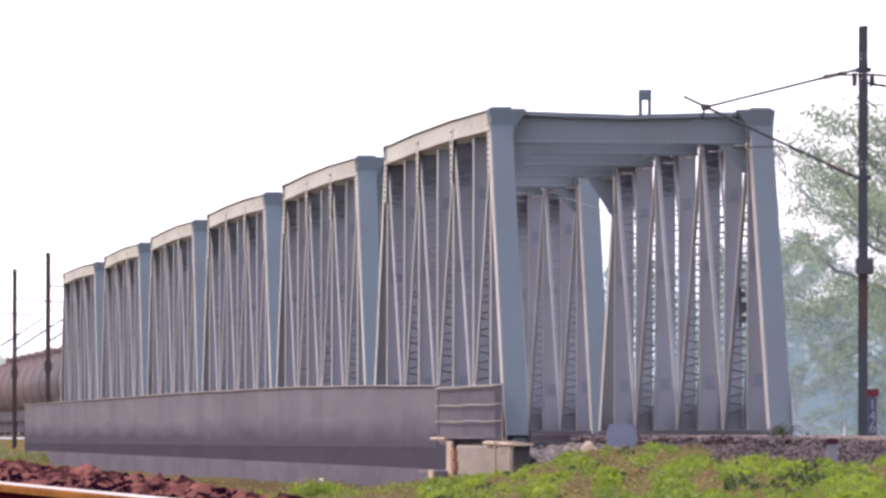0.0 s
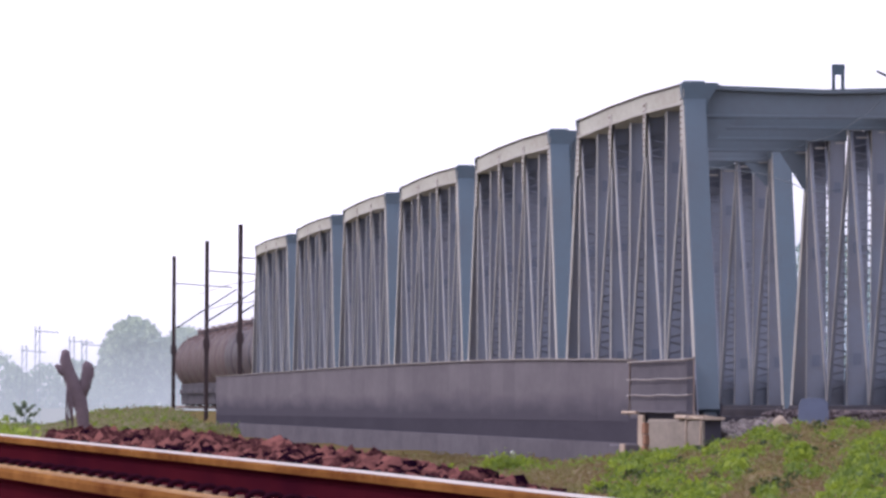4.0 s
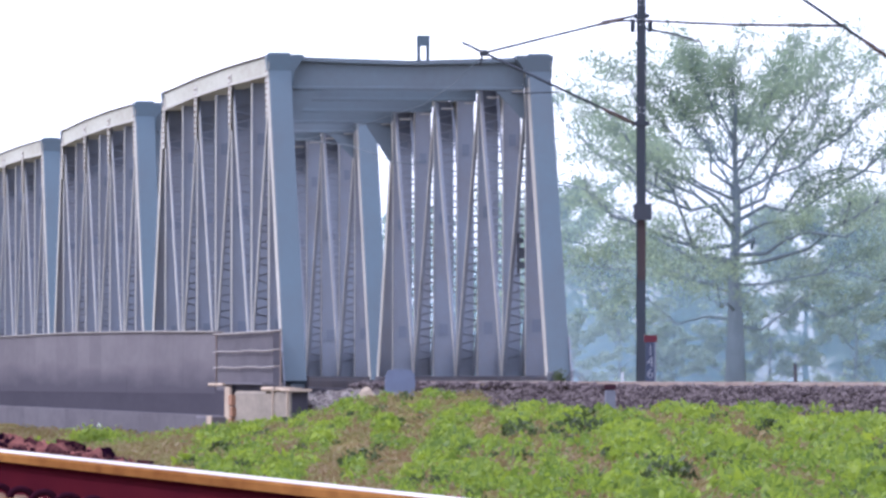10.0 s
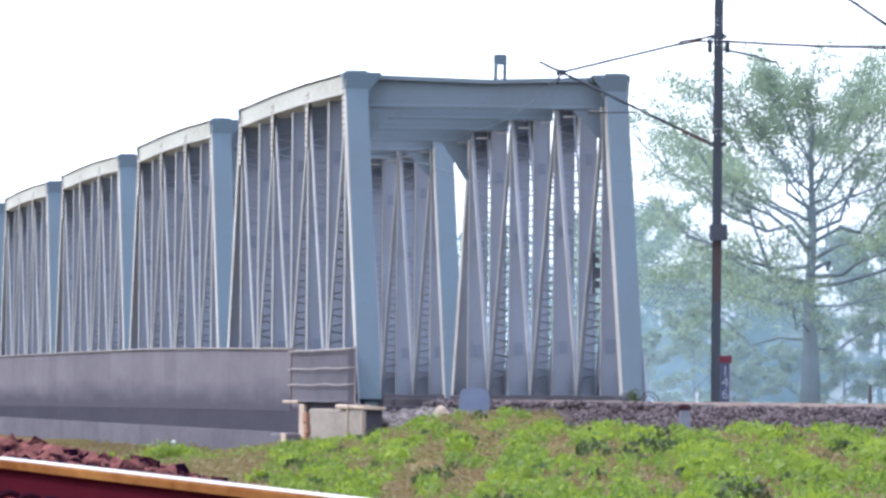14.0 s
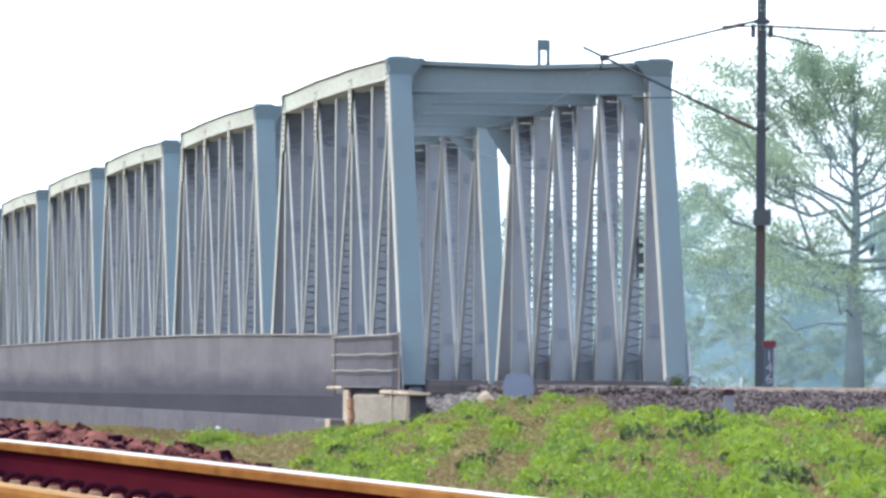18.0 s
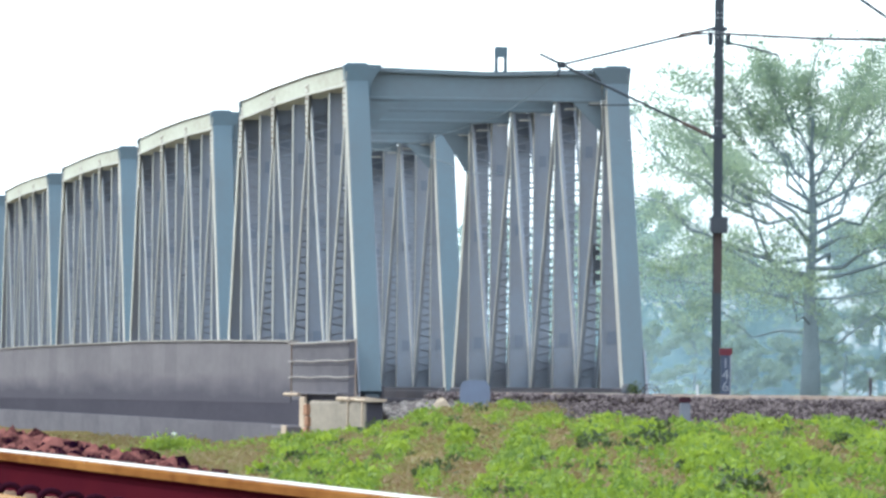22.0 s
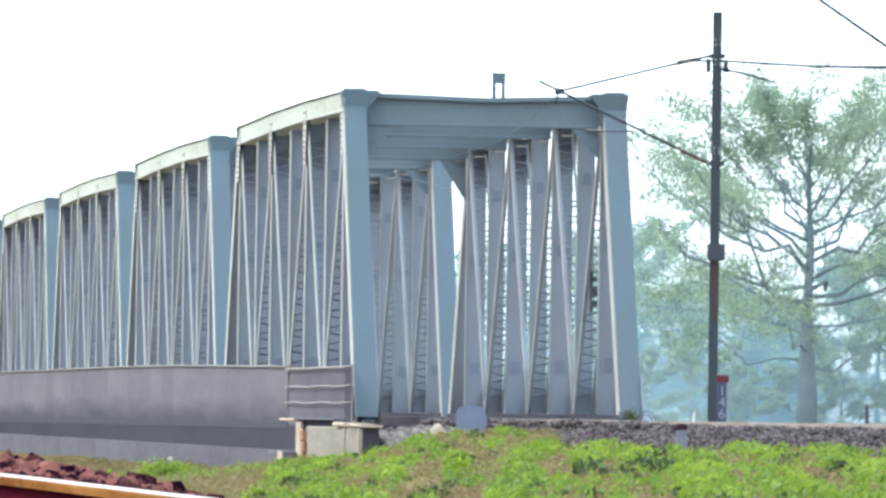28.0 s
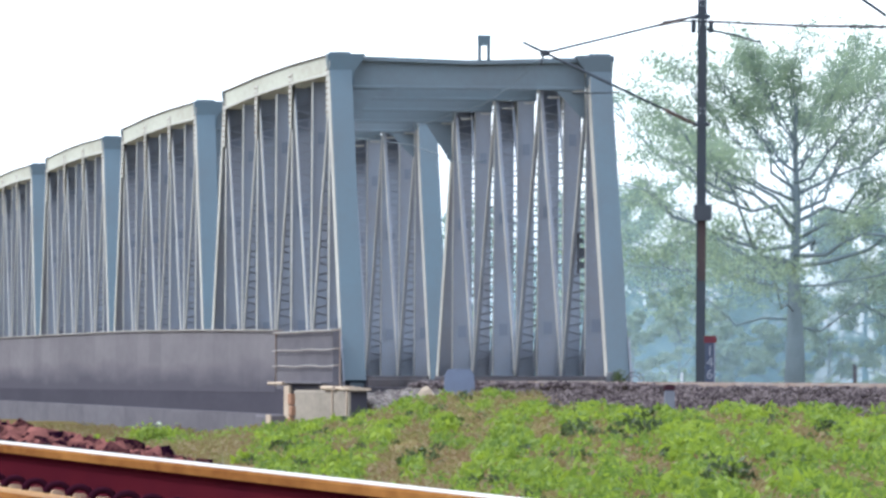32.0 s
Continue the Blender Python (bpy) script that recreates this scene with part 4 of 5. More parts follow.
def build_ballast():
    rng = np.random.default_rng(5)
    # heaped stones beyond the near track
    n = 15000
    y = rng.uniform(28, 64.5, n)
    off = np.abs(rng.normal(0, 1, n)) * 0.55 + 0.28
    x = RAIL_A[0] + BEAR * y + off
    crest = np.interp(y, [28, 29, 30, 31, 32, 36.5, 38, 39.5, 42.8, 44.3, 47, 51, 57, 62.7, 76], [-0.26, -0.26, -0.12, -0.13, -0.28, -0.30, -0.26, -0.21, -0.11, -0.07, -0.05, -0.02, -0.025, -0.06, -0.09])
    bump = 0.025 * wave(x, y, 0.25, 3) + 0.02 * wave(x, y, 0.6, 1)
    heap = np.exp(-((off - 0.75) / 0.5) ** 2)
    z = RAIL_A[1] + rise(y, 0) + E - 0.24 + (crest + 0.24 + bump) * heap - rng.uniform(0, 0.03, n)
    k = x > 0.0172 * y
    spots, sizes = np.stack([x, y, z], 1)[k], rng.uniform(0.03, 0.105, n)[k]
    heap = thing("ballast_heap", "heaped angular red-brown ballast stones beside the near track", "ballast")
    # the large stones along the crest are pieces of their own
    crown = np.flatnonzero((sizes > 0.07) & (np.abs(off[k] - 0.72) < 0.34))
    crown = crown[np.argsort(-spots[crown, 2])][::3][:300]
    shapes = []
    for i in range(16):
        shapes.append(rock_mesh("stone", np.zeros((1, 3)), np.ones(1), STONE, rng))
    for j, i in enumerate(crown):
        ob = part("stone", shapes[j % 16], STONE, heap)
        size = float(sizes[i]) * 1.12
        ob.matrix_basis = pose(*[float(q) for q in spots[i]], *[float(q) for q in rng.uniform(0, 360, 3)]) @ Matrix.Diagonal((size, size, size * 0.85, 1))
    rest = np.setdiff1d(np.arange(len(spots)), crown)
    tagged(part("loose_ballast", rock_mesh("loose_ballast", spots[rest], sizes[rest], STONE, rng), STONE, heap), kind="stuff")
    # stones in and before the near track
    n = 9500
    y = rng.uniform(3, 50, n)
    x = RAIL_B[0] + BEAR * y + rng.uniform(-0.9, 1.75, n)
    z = RAIL_B[1] + CLIMB * y - 0.172 + E - 0.03 - 0.04 * (x - RAIL_B[0] - BEAR * y) + rng.uniform(-0.03, 0.01, n)
    ob = new("ballast", rock_mesh("track_ballast", np.stack([x, y, z], 1), rng.uniform(0.04, 0.08, n), STONE, rng))
    tagged(ob, "red-brown ballast stones between the near rails", "ballast", kind="stuff")
    # shoulder of the bridge track
    n = 44000
    y = rng.uniform(95, 220.5, n)
    u = rng.uniform(0, 1, n)
    x = 16.3 + u * 2.2
    z = E - 0.53 + 0.40 * np.clip(u * 1.5, 0, 1) + rng.uniform(-0.04, 0.05, n) + 0.03 * wave(x, y, 1.4, 4) - 0.19 * smooth(199, 208, y) * (1 - smooth(17.3, 18.3, x))
    ob = new("ballast", rock_mesh("far_ballast", np.stack([x, y, z], 1), rng.uniform(0.022, 0.065, n), GREY_STONE, rng))
    tagged(ob, "grey-brown ballast shoulder of the bridge track", "ballast", kind="stuff")
    n = 9000
    y = rng.uniform(170, 221, n)
    x = rng.uniform(17.8, 24.5, n)
    z = E - 0.16 - 0.5 * smooth(22.8, 24.5, x) - 0.10 * smooth(203, 210, y) * (1 - smooth(17.8, 18.6, x)) + rng.uniform(-0.04, 0.04, n)
    ob = new("ballast", rock_mesh("bed_ballast", np.stack([x, y, z], 1), rng.uniform(0.05, 0.12, n), GREY_STONE, rng))
    tagged(ob, "grey-brown ballast between the rails before the bridge", "ballast", kind="stuff")
    n = 2600
    y = rng.uniform(176, 219, n)
    x = rng.uniform(17.5, 18.15, n)
    z = E - 0.085 + 0.045 * wave(x * 0.3, y, 1.6, 2) + rng.uniform(-0.05, 0.035, n)
    ob = new("ballast", rock_mesh("heaped_ballast", np.stack([x, y, z], 1), rng.uniform(0.03, 0.085, n), GREY_STONE, rng))
    tagged(ob, "uneven lumps of grey-brown ballast heaped against the bridge track rail", "ballast", kind="stuff")
    n = 6500
    y = rng.uniform(197, 220.5, n)
    u = rng.uniform(0, 1, n)
    x = 16.15 + u * 1.6
    z = E - 0.45 + 0.20 * u - 0.55 * (1 - smooth(200, 213, y)) + rng.uniform(-0.04, 0.05, n)
    ob = new("ballast", rock_mesh("spilled_ballast", np.stack([x, y, z], 1), rng.uniform(0.07, 0.15, n), PALE_BALLAST, rng))
    tagged(ob, "pale ballast spilled down beside the wing wall", "ballast", kind="stuff")


build_ballast()

# ---- weeds on the bank ----


def build_weeds():
    rng = np.random.default_rng(11)

    def clumps(n, x0, x1, y0, y1, leaves, spread, size, name, material, label, keep=None, mound=False):
        x, y = rng.uniform(x0, x1, n), rng.uniform(y0, y1, n)
        if keep is not None:
            k = keep(x, y)
            x, y = x[k], y[k]
        z = height(x, y) + (0.13 * np.clip(lush(x, y), 0, 1.4) if mound else 0)
        big = rng.uniform(0.5, 1.3, len(x))
        c = np.repeat(np.stack([x, y, z], 1), leaves, 0)
        b = np.repeat(big, leaves)
        d = rng.normal(size=(len(c), 3)) * spread * b[:, None]
        d[:, 2] = np.abs(d[:, 2]) * 1.0
        ob = new(name, quads(name, leaf_quads(c + d, size * b, rng, 0.2), material))
        tagged(ob, label, "weeds", kind="stuff")

    def tufts(n, x0, x1, y0, y1, leaves, wide, tall, size, material, label, keep):
        """Rounded tussocks: leaves over a low dome."""
        x, y = rng.uniform(x0, x1, n), rng.uniform(y0, y1, n)
        k = keep(x, y)
        x, y = x[k], y[k]
        big = rng.uniform(0.5, 1.25, len(x))
        c = np.repeat(np.stack([x, y, height(x, y)], 1), leaves, 0)
        b = np.repeat(big, leaves)[:, None]
        d = rng.normal(size=(len(c), 3))
        d[:, 2] = np.abs(d[:, 2])
        d /= np.linalg.norm(d, axis=1)[:, None]
        d *= rng.uniform(0.55, 1.0, (len(c), 1))
        ob = new("weeds", quads("weeds", leaf_quads(c + d * b * np.array((wide, wide, tall)), size * (0.6 + 0.5 * b[:, 0]), rng, 0.5), material))
        tagged(ob, label, "weeds", kind="stuff")

    def lush(x, y):
        """Strips of growth that run along the line."""
        a = x - 0.078 * y
        return 0.7 * wave(a, y * 0.030, 0.42, 0.7) + 0.9 * wave(a, y * 0.035, 0.16, 2.0) + 0.3 * wave(x, y * 0.4, 0.17, 5.0) - 0.3 * np.exp(-((a - 0.5) / 0.8) ** 2) + 0.12 * smooth(1.5, 3.0, a)

    foot = lambda x, y: (x > np.maximum(6.3, 0.0665 * y + 0.35 * wave(x, y * 0.1, 0.5, 4))) & (x < 16.3 + 0.7 * wave(x, y * 0.3, 0.8, 6))
    patch = lambda x, y: (lush(x, y) > -0.03) & foot(x, y)
    tall = lambda x, y: (lush(x, y) > 0.35) & foot(x, y)
    hollow = lambda x, y: (np.abs(lush(x, y) - 0.05) < 0.10) & foot(x, y)
    bare = lambda x, y: (lush(x, y) < 0.1) | ~foot(x, y)
    clumps(44000, 7.0, 16.9, 66, 218, 9, 0.045, 0.065, "weeds", WEEDS, "bright green low weeds on the railway bank", patch)
    clumps(24000, 6.0, 14.0, 58, 112, 9, 0.045, 0.055, "weeds", WEEDS, "fine green weeds at the foot of the bank", patch)
    tufts(8600, 7.0, 16.6, 70, 214, 38, 0.16, 0.15, 0.108, SUNLIT, "rounded yellow-green tussocks on the railway bank", tall)
    tufts(120, 8.0, 16.4, 80, 205, 110, 0.30, 0.26, 0.09, DARK_WEEDS, "dark leafy bushes on the railway bank", hollow)
    tufts(1900, 7.0, 16.6, 70, 214, 30, 0.15, 0.11, 0.085, DARK_WEEDS, "dark green tussocks on the railway bank", hollow)
    clumps(26000, 6.0, 17.0, 66, 225, 7, 0.04, 0.06, "dry_grass", DRY, "dry brownish grass among the weeds", bare)
    tufts(90, 0.35, 1.25, 65.5, 76, 40, 0.13, 0.20, 0.055, SUNLIT, "bright green weeds past the end of the ballast heap", lambda x, y: x > 0.2)
    tufts(170, 16.2, 17.3, 92, 205, 60, 0.20, 0.17, 0.085, WEEDS, "scattered weeds climbing the ballast shoulder", lambda x, y: wave(x, y * 0.2, 1.5, 8) > 0.1)
    clumps(2600, 11.0, 15.3, 188, 214, 9, 0.05, 0.065, "weeds", WEEDS, "sparse green weeds below the wing wall")
    clumps(12000, 5.0, 15.4, 190, 300, 8, 0.05, 0.08, "dry_grass", DRY, "dull grass by the foot of the side wall")
    clumps(3000, 6.0, 16.0, 470, 640, 10, 0.09, 0.16, "dry_grass", HAZED_GRASS, "far bank grass with the haze put into its pale colour")
    clumps(1600, 6.0, 16.0, 470, 640, 10, 0.09, 0.16, "weeds", WEEDS, "pale dull weeds on the far bank")


build_weeds()

# ---- trees ----


def build_tree(name, label, at, tall, spread, seed, leaves, leaf, first=0.34, limbs=11, twigs=9, flat=0.62, wide=0.0, girth=1.0):
    """A trunk with a leader, curved limbs, branches and twigs; leaves gather in clusters about the twigs."""
    rng = np.random.default_rng(seed)
    tree = thing(name, label, "tree", at)
    wood, tips = Mesh(), []

    def bough(p, q, r, sag, n=6):
        pts, rad = [], []
        kink = [Vector(rng.normal(size=3)) * (q - p).length * 0.035 for _ in range(n + 1)]
        for i in range(n + 1):
            t = i / n
            c = p.lerp(q, t) + Vector((0, 0, sag * 4 * t * (1 - t))) + (kink[i] if 0 < i < n else Vector())
            pts.append(c)
            rad.append(r * (1 - 0.72 * t))
        wood.tube(pts, rad, 7)
        return pts

    trunk_h, r0 = tall * first, tall * 0.0215
    leader = [Vector((0, 0, -0.5)), Vector((0.06, 0, trunk_h * 0.5)), Vector((0, 0.1, trunk_h)), Vector((0.10, 0, tall * 0.6)), Vector((0.0, 0.1, tall * 0.78)), Vector((0.1, 0, tall * 0.93))]
    wood.tube(leader, [r0 * 1.25 * girth, r0 * 0.85 * girth, r0 * 0.72, r0 * 0.5, r0 * 0.3, r0 * 0.08], 12)
    mid, up = tall * 0.57, tall * 0.43
    for i in range(limbs):
        # limbs leave the trunk in rough whorls, flat below and steeper above
        f = (i / (limbs - 1)) ** 1.15
        az = i * 2.399 + rng.uniform(-0.4, 0.4)
        az -= wide * math.sin(2 * az)
        low = f < 0.16
        start = Vector((0, 0, trunk_h * (0.62 + 2.2 * f) if low else trunk_h * 0.97 + (tall * 0.80 - trunk_h) * (f - 0.16) / 0.84))
        el = radians(rng.uniform(2, 14) if low else 6 + 46 * f + rng.uniform(-9, 9))
        d = Vector((math.cos(az) * math.cos(el), math.sin(az) * math.cos(el), math.sin(el)))
        # how far the crown's outline lies that way
        q = Vector((d.x / spread, d.y / spread, d.z / up))
        o = Vector((0, 0, (start.z - mid) / up))
        qa, qb, qc = q.dot(q), q.dot(o), o.dot(o) - 1
        reach = (-qb + math.sqrt(max(qb * qb - qa * qc, 0.01))) / qa
        end = start + d * reach * rng.uniform(0.78, 0.97) * (0.72 if low else 1.0)
        thick = r0 * (0.17 if low else 0.39 - 0.22 * f)
        limb = bough(start, end, thick, -tall * (0.030 if not low else -0.012) * (1 - f))
        for k in range(twigs):
            b = limb[2 + k % 5]
            side = Vector((-d.y, d.x, 0)) * rng.choice((-1, 1))
            e = (d * 0.75 + side * rng.uniform(0.2, 1.0) + Vector((0, 0, rng.uniform(-0.15, 0.65) * flat))).normalized()
            tip = b + e * spread * rng.uniform(0.12, 0.30)
            br = bough(b, tip, max(thick * 0.30, r0 * 0.05), 0.03 * spread, 4)
            tips += br[2:]
            for _ in range(2):
                d2 = (e + Vector(rng.normal(size=3)) * 0.55).normalized()
                tw = bough(br[2], br[2] + d2 * spread * rng.uniform(0.07, 0.15), r0 * 0.035, 0, 2)
                tips += tw[1:]
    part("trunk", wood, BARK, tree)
    c = np.array([tuple(p) for p in tips])
    pick = rng.integers(0, len(c), leaves)
    cl = c[pick] + rng.normal(size=(leaves, 3)) * tall * 0.0195 * np.array((1.25, 1.25, 0.65))
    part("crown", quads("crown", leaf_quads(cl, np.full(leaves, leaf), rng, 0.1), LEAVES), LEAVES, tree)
    return tree


G = E - 1.2
build_tree("tree", "tall spreading tree with sparse crown in the smoke", (48.1, 420, G), 13.0, 9.8, 4, 100000, 0.125, first=0.41, limbs=31, twigs=15, wide=0.20, girth=1.4)
build_tree("tree", "broad leafy tree standing behind the mast", (63.4, 430, G), 13.7, 9.8, 9, 76000, 0.15, first=0.36, limbs=28, twigs=12)
build_tree("tree", "hazy tree behind the bridge end", (43.6, 446, G), 8.4, 4.6, 21, 17000, 0.19, first=0.3)
build_tree("tree", "hazy tree in the smoke", (58.0, 480, G), 8.0, 6.0, 33, 15000, 0.28, first=0.3)
build_tree("tree", "hazy tree in the smoke", (75.0, 500, G), 14.0, 8.0, 41, 18000, 0.30, first=0.3)
for i, (x, y, h) in enumerate(((40.5, 431, 4.6), (47.0, 436, 3.0), (49.7, 437, 3.3), (42.8, 428, 3.4), (45.2, 434, 4.4), (50.8, 432, 4.2), (54.5, 435, 4.6), (58.8, 436, 4.2), (66, 436, 5.0), (37, 520, 6.0))):
    build_tree("bush", "low hazy bush under the trees", (x, y, G), h, h * 0.8, 60 + i, 9000, 0.17, first=0.15, limbs=11, twigs=8)


build_tree("bush", "small dark bush standing far off in bright haze", (8.75, 600, E - 1.35), 1.4, 0.9, 91, 7000, 0.09, first=0.15, limbs=12, twigs=8)


def tree_line(name, label, x0, x1, y, tall, seed, n, leaf):
    """A far belt of trees: leaves heaped in rounded crowns."""
    rng = np.random.default_rng(seed)
    k = int((x1 - x0) / (tall * 0.35)) + 1
    cx = np.linspace(x0, x1, k) + rng.normal(0, tall * 0.1, k)
    ch = tall * rng.uniform(0.65, 1.0, k)
    i = rng.integers(0, k, n)
    a = rng.normal(size=(n, 3))
    a /= np.linalg.norm(a, axis=1)[:, None]
    rad = rng.uniform(0.6, 1.0, n)[:, None]
    p = a * rad * np.stack([ch[i] * 0.35, ch[i] * 0.35, ch[i] * 0.5], 1)
    c = np.stack([cx[i], np.full(n, y) + rng.normal(0, 3, n), ch[i] * 0.5 + G], 1) + p
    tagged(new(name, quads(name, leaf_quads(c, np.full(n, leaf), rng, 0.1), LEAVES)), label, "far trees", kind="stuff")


tree_line("far_trees", "far belt of trees lost in pale smoke", 37, 130, 620, 12, 3, 70000, 0.5)
tree_line("far_trees", "far tree clump lost in bright haze", 22.7, 27.3, 900, 9.9, 5, 14000, 0.65)
tree_line("far_trees", "low far tree belt in bright haze", -10, 20.5, 950, 6.0, 6, 12000, 0.6)


def build_stump():
    t = thing("tree_stump", "dark lopped tree trunk with three stubs", "tree stump", (8.37, 430.0, E - 1.50))
    wood = Mesh()
    wood.tube([(0.17, 0, 0), (0.15, 0, 0.5), (0.10, 0, 0.95), (-0.03, 0, 1.45), (-0.26, 0, 1.95), (-0.40, 0, 2.42), (-0.38, 0, 2.66), (-0.33, 0, 2.72)], [0.23, 0.18, 0.19, 0.25, 0.20, 0.17, 0.13, 0.06], 11)
    wood.tube([(0.0, 0, 1.30), (0.18, 0, 1.72), (0.27, 0, 2.10), (0.25, 0, 2.30), (0.29, 0, 2.38)], [0.20, 0.17, 0.18, 0.15, 0.09], 10)
    wood.tube([(-0.26, 0, 1.95), (-0.52, 0, 2.12), (-0.66, 0, 2.30)], [0.13, 0.11, 0.06], 8)
    part("trunk", wood, STUMP, t)
    rng = np.random.default_rng(14)
    for _ in range(9):
        x = rng.uniform(-0.52, -0.12)
        z = 1.95 - 1.2 * abs(x + 0.30)
        low = rng.uniform(0.0, 0.9)
        part("creeper", Mesh().tube([(x, -0.12, z), (x - 0.05, -0.14, (z + low) / 2), (x + rng.uniform(-0.1, 0.08), -0.12, low)], [0.03, 0.022, 0.012], 6), STUMP, t)
    for x, z in ((0.30, 1.95), (0.20, 1.60), (0.33, 2.2)):
        part("twig", Mesh().tube([(x, 0, z), (x + 0.10, 0, z - 0.02), (x + 0.16, 0, z + 0.06)], [0.03, 0.02, 0.008], 6), STUMP, t)
    for ob in t.children:
        ob.scale = (1.32, 1.32, 1.32)


build_stump()


def build_lattice_poles():
    for x, h in ((10.9, 4.8), (13.0, 4.2), (13.75, 4.0), (10.1, 3.6)):
        p = thing("lattice_pole", "pale far lattice pole lost in the haze", "lattice pole", (x, 690.0, E - 1.3), group="far lattice poles")
        for dx in (-0.14, 0.14):
            part("leg", Mesh().beam((dx, 0, 0), (dx, 0, h + 1.3), 0.06, 0.06), MAST, p)
        m = Mesh()
        for i in range(9):
            z = (h + 1.3) * i / 9
            m.beam((-0.14, 0, z), (0.14, 0, z + (h + 1.3) / 9), 0.03, 0.03)
        tagged(part("lacing", m, MAST, p), kind="stuff")
        part("crossarm", Mesh().beam((-0.2, 0, h + 1.0), (1.3, 0, h + 0.9), 0.06, 0.06), MAST, p)


build_lattice_poles()

# ---- mist ----


def veil(name, label, x0, x1, y, z1, material):
    n = 24
    v = [(x0 + (x1 - x0) * i / n, y, z) for z in (E - 3.0, z1) for i in range(n + 1)]
    f = [(i, i + 1, n + 2 + i, n + 1 + i) for i in range(n)]
    me = bpy.data.meshes.new(name)
    me.from_pydata(v, [], f)
    me.materials.append(material)
    ob = new(name, me)
    ob.visible_shadow = False
    return tagged(ob, label, "smoke", kind="structure")


# tints of the flat sheets put in for smoke and haze
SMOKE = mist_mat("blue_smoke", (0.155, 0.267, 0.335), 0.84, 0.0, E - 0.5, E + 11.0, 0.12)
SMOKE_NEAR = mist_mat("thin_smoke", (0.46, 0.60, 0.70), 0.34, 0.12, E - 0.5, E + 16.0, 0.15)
# far haze with a glow of its own
GLOW_HAZE = mist_mat("glowing_haze", (0.88, 0.98, 1.0), 0.78, 0.0, E - 0.5, E + 10, 0.05, 1.42)
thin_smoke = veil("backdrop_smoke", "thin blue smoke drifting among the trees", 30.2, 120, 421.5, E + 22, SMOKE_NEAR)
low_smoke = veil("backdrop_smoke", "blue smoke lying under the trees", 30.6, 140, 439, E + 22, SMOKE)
veil("backdrop_smoke", "glowing sheet put in for haze before the far trees", -60, 30, 660, E + 60, GLOW_HAZE)

# ---- small things by the track ----


def build_small():
    b = thing("portal_board", "small grey board on two legs atop the portal", "board", (19.59, 226.0, BASE + TALL - 0.04))
    for x in (-0.092, 0.092):
        part("leg", Mesh().beam((x, 0, -0.06), (x, 0, 0.29), 0.075, 0.05), POST, b)
    part("panel", Mesh().box(-0.132, 0.132, -0.03, 0.03, 0.26, 0.48), POST, b)
    s = thing("line_side_board", "round-topped blue-grey board beside the track", "sign board", (15.96, 188.5, E - 0.42))
    prof = [(-0.25, 0), (0.25, 0), (0.255, 0.30), (0.25, 0.50), (0.20, 0.60), (0, 0.62), (-0.20, 0.60), (-0.25, 0.50), (-0.255, 0.30)]
    part("panel", Mesh().plate([(x, 0, z) for x, z in prof], (0, 1, 0), 0.04), BOARD, s)
    part("stake", Mesh().beam((0, 0.06, -0.3), (0, 0.06, 0.4), 0.06, 0.05), BOARD, s)
    k = thing("distance_post", "narrow board with red head and pale figures", "distance post", (22.35, 209.5, E - 0.37))
    part("panel", Mesh().box(-0.02, 0.17, -0.03, 0.0, 0.0, 1.12), NAVY, k)
    part("head", Mesh().box(-0.05, 0.19, -0.04, 0.01, 1.10, 1.23), RED, k, "dull red head")
    part("edge_strip", Mesh().box(0.145, 0.17, -0.034, -0.03, 0.0, 1.10, 0.003), FIGURE, k, "pale painted edge")
    for i, digit in enumerate("146"):
        text = bpy.data.curves.new("figure", "FONT")
        text.body, text.size, text.extrude, text.align_x = digit, 0.27, 0.002, "CENTER"
        text.materials.append(FIGURE)
        ob = part("figure", text, FIGURE, k, "pale painted figure")
        ob.matrix_basis = pose(0.065, -0.034, 0.86 - i * 0.215, 90, 0, 0)
    for x, y, h in ((24.6, 205.0, 0.33), (24.5, 175.0, 0.5)):
        p = thing("short_post", "short dark steel post by the track", "post", (x, y, E - 0.5))
        part("stake", Mesh().beam((0, 0, 0), (0, 0, h + 0.5), 0.06, 0.06), DARK_STEEL, p)
    h = thing("wire_hoop", "thin dark wire hoop standing in the ballast", "hoop", (20.75, 207.0, E - 0.03))
    part("wire", Mesh().tube([(0.115 * math.cos(a), 0, 0.14 * math.sin(a)) for a in [math.pi * (i / 12 * 1.5 - 0.25) for i in range(13)]], 0.014), DARK_STEEL, h)
    w = thing("small_plant", "small dark plant beside the foot of the bridge", "plant", (20.87, 211.0, E - 0.10))
    rng = np.random.default_rng(27)
    d = rng.normal(size=(260, 3)) * np.array((0.065, 0.05, 0.075)) + np.array((0, 0, 0.16))
    part("leaves", quads("leaves", leaf_quads(d, np.full(260, 0.05), rng, 0.2), DARK_WEEDS), DARK_WEEDS, w)
    part("stem", Mesh().tube([(0, 0, -0.05), (0.01, 0, 0.08), (0.03, 0, 0.2)], [0.02, 0.016, 0.008], 6), DARK_STEEL, w)
    p = thing("marker_stone", "small grey marker stone with dark red head", "marker", (16.34, 158.0, E - 0.75))
    part("slab", Mesh().box(-0.07, 0.07, -0.06, 0.06, 0, 0.63, 0.03), GREY_PAINT, p)
    part("head", Mesh().box(-0.075, 0.075, -0.065, 0.065, 0.625, 0.71, 0.02), MAROON, p, "dark red head")


build_small()


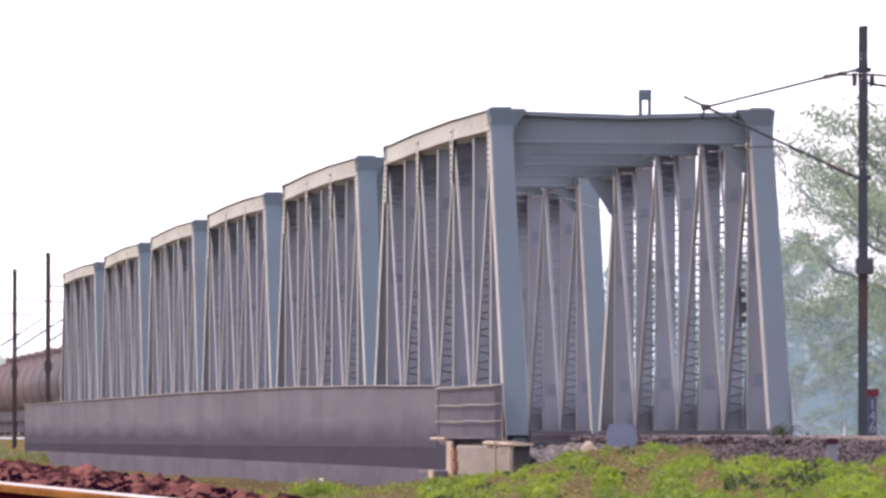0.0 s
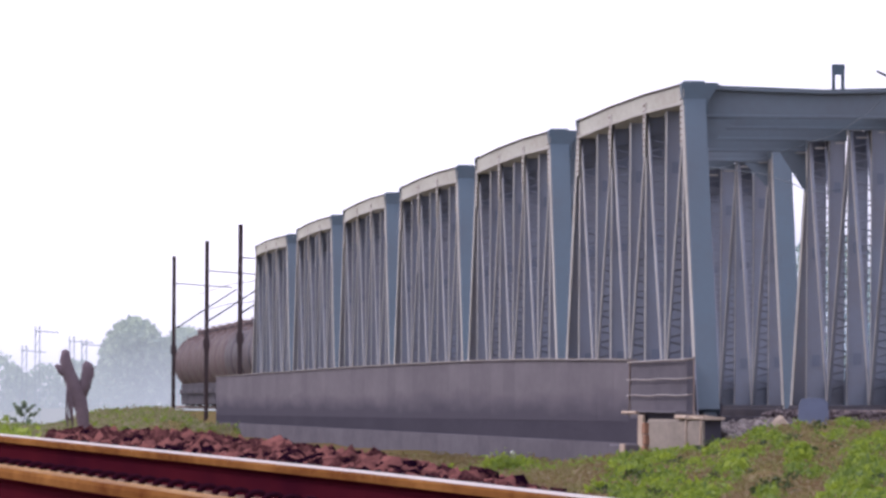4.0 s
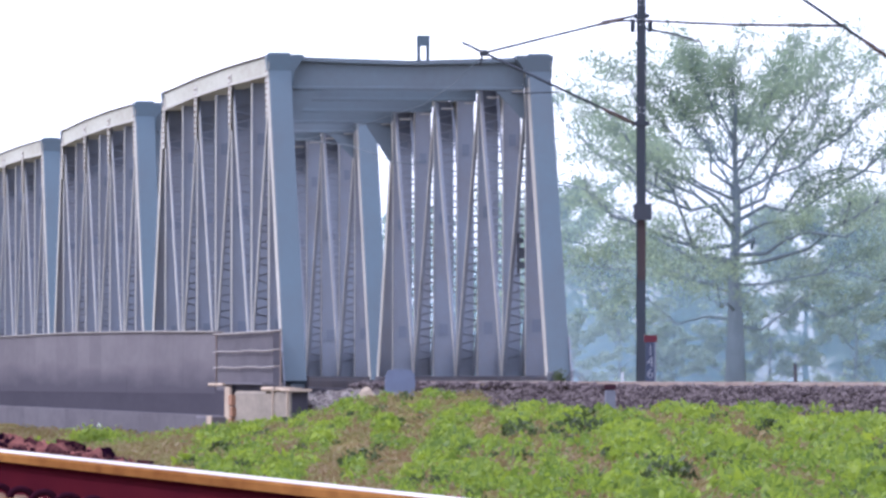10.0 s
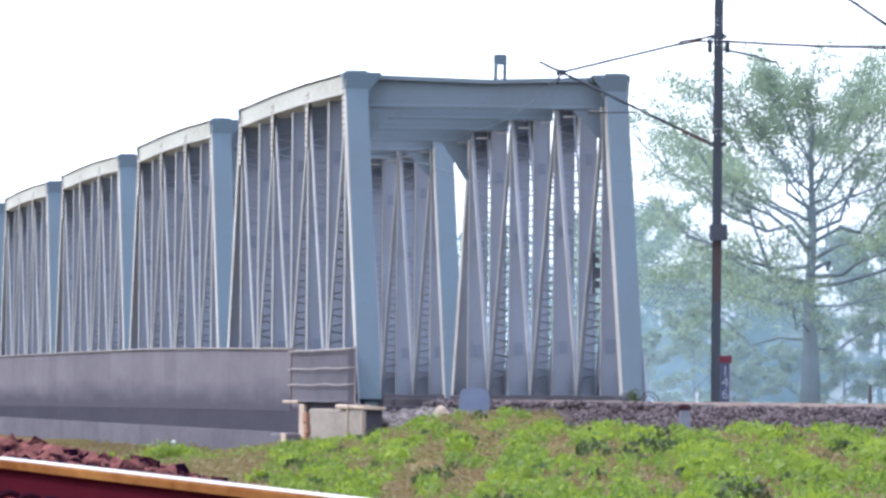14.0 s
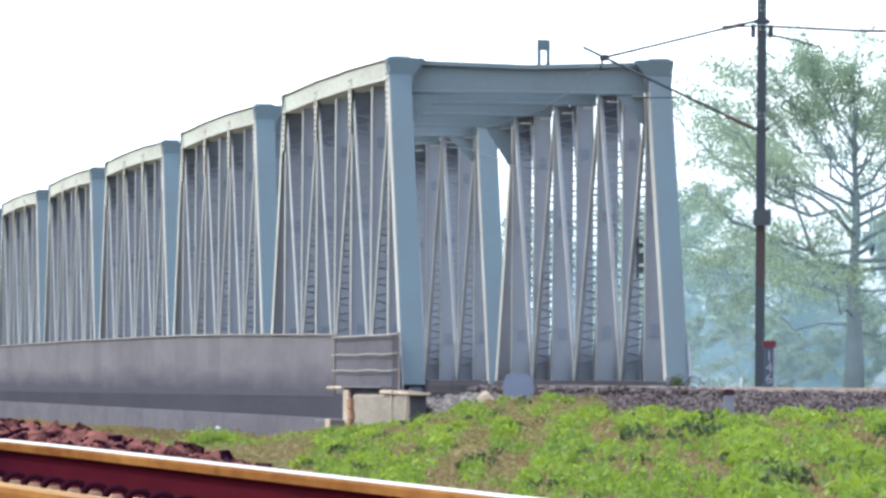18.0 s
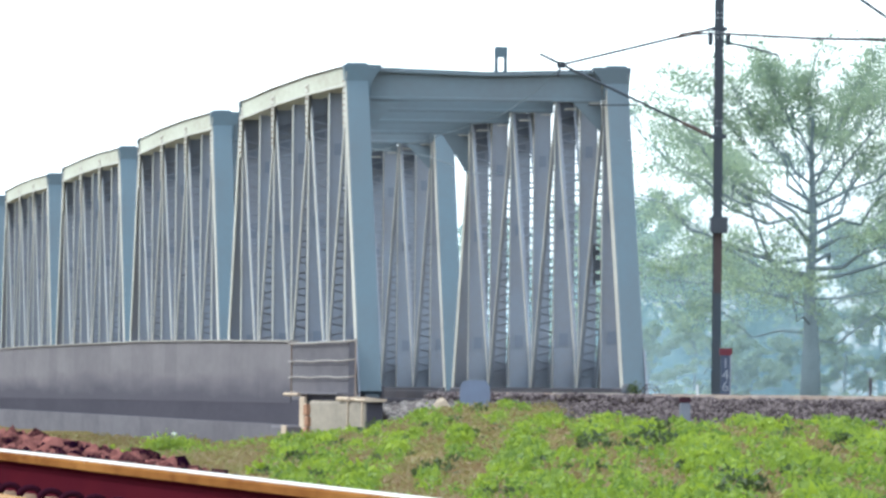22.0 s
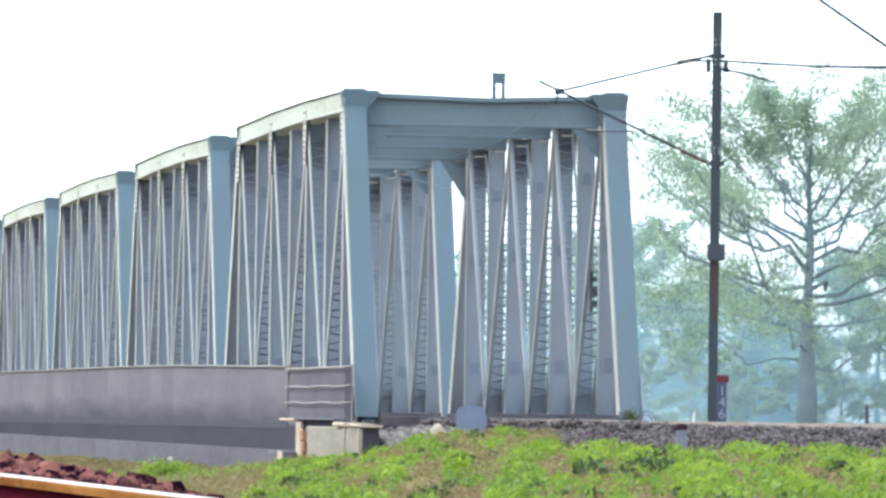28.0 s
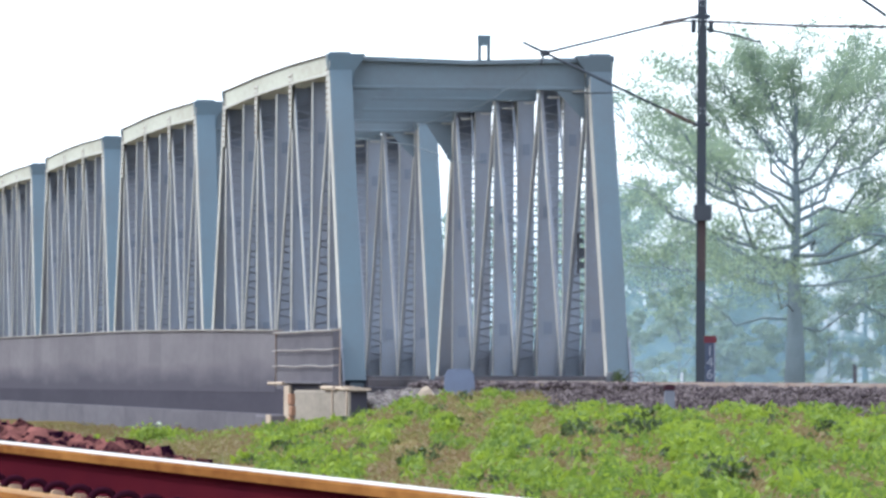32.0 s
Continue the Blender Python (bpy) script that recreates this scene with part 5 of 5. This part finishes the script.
def build_clutter():
    st = thing("anchor_stay", "slanting rusty stay rod by the track", "stay rod")
    part("rod", Mesh().tube([(24.06, 175.0, E + 0.96), (24.5, 175.0, E + 0.5), (24.9, 175.0, E + 0.2), (25.6, 175.0, E - 0.6)], 0.03, 7), DARK_STEEL, st)
    d = thing("dark_drum", "small dark drum at the foot of the bridge post", "drum", (20.97, 213.0, E - 0.12))
    part("shell", Mesh().tube([(0, 0, 0), (0, 0, 0.02), (0, 0, 0.28), (0, 0, 0.30)], [0.13, 0.15, 0.15, 0.12], 14), BLACK, d)
    h = thing("pipe_hoop", "bent dark pipe hoop standing in the ballast", "pipe", (21.34, 213.0, E - 0.12))
    part("pipe", Mesh().tube([(0.20 * math.cos(a) + 0.02, 0, 0.30 * math.sin(a)) for a in [math.pi * i / 10 for i in range(11)]], 0.014, 7), DARK_STEEL, h)
    w = thing("white_stake", "small white painted stake beside the mast", "stake", (22.0, 210.5, E - 0.25))
    part("stake", Mesh().beam((0, 0, 0), (0, 0, 0.42), 0.05, 0.04), WHITE, w)
    r = thing("pale_stone", "pale angular stone on the ballast slope", "stone", (15.93, 195.0, E - 0.34))
    rk = Mesh().ring_solid([[(-0.17, -0.1, -0.05), (0.18, -0.12, -0.05), (0.19, 0.1, -0.05), (-0.15, 0.12, -0.05)], [(-0.14, -0.06, 0.12), (0.06, -0.08, 0.21), (0.14, 0.06, 0.10), (-0.08, 0.08, 0.15)], [(-0.08, -0.02, 0.20), (0.0, -0.03, 0.25), (0.03, 0.02, 0.22), (-0.05, 0.02, 0.19)]])
    part("rock", rk, PALE_STONE, r)
    rng = np.random.default_rng(77)
    for x, y, s in ((11.75, 205.0, 0.44), (9.7, 187.0, 0.30), (12.6, 214.0, 0.30)):
        z = float(height(x, y))
        b = thing("weed_bush", "bright green leafy weed bush below the side wall", "bush", (x, y, z), group="weed bushes")
        stems = Mesh()
        for i in range(7):
            a = rng.uniform(0, 6.28)
            stems.tube([(0, 0, -0.05), (0.2 * s * math.cos(a), 0.2 * s * math.sin(a), 0.5 * s), (0.35 * s * math.cos(a), 0.35 * s * math.sin(a), 0.95 * s)], [0.012, 0.009, 0.004], 5)
        part("stems", stems, DARK_WEEDS, b)
        n = int(3200 * s)
        c = rng.normal(size=(n, 3)) * np.array((0.45, 0.45, 0.20)) * s + np.array((0, 0, 0.42 * s))
        if s > 0.4:
            part("blossom", Mesh().bump((0.12, -0.1, 0.92 * s), 0.05, (0, -0.3, 1)), WHITE, b, "single white blossom")
        part("foliage", quads("foliage", leaf_quads(c, np.full(n, 0.075), rng, 0.2), SUNLIT), SUNLIT, b)


build_clutter()


def build_bridge_fittings():
    """Wires that enter the first span, and small boxes on its post."""
    w = thing("overhead_wire", "thin wire slanting from the mast arm into the bridge", "wire", group="wires at the bridge")
    part("strand", Mesh().tube([(19.42, 211.0, E + 6.10), (19.30, 215.9, E + 5.70), (19.24, 222.0, E + 5.45), (19.20, 240.0, E + 5.35), (19.20, 262.0, E + 5.45)], 0.008, 5), POST, w)
    w = thing("overhead_wire", "thin sagging wire inside the bridge", "wire", group="wires at the bridge")
    part("strand", Mesh().tube([(19.22, 221.0, E + 4.32), (19.2, 224.5, E + 4.34), (19.2, 228.3, E + 4.43), (19.2, 232.7, E + 4.68), (19.2, 240.0, E + 5.02), (19.2, 255.0, E + 5.48)], 0.010, 5), POST, w)
    b = thing("junction_boxes", "two small dark boxes clamped to a bridge bar", "junction box", (21.72, 228.15, E + 2.28))
    part("strap", Mesh().beam((0.0, 0.03, -0.1), (0.0, 0.03, 0.75), 0.05, 0.012, chamfer=0.003), DARK_STEEL, b)
    for z, h, x in ((0.0, 0.14, 0.05), (0.22, 0.20, 0.06), (0.52, 0.10, 0.03)):
        part("box", Mesh().box(x - 0.07, x + 0.07, -0.07, 0.02, z, z + h, 0.012), BLACK, b)


build_bridge_fittings()


def motions():
    """The smoke drifts slowly past the trees."""
    walk(thin_smoke, [(0.0, pose(-1.5, 0, 0)), (32.0, pose(1.5, 0, 0))])
    walk(low_smoke, [(0.0, pose(-1.0, 0, 0)), (32.0, pose(1.0, 0, 0))])


motions()
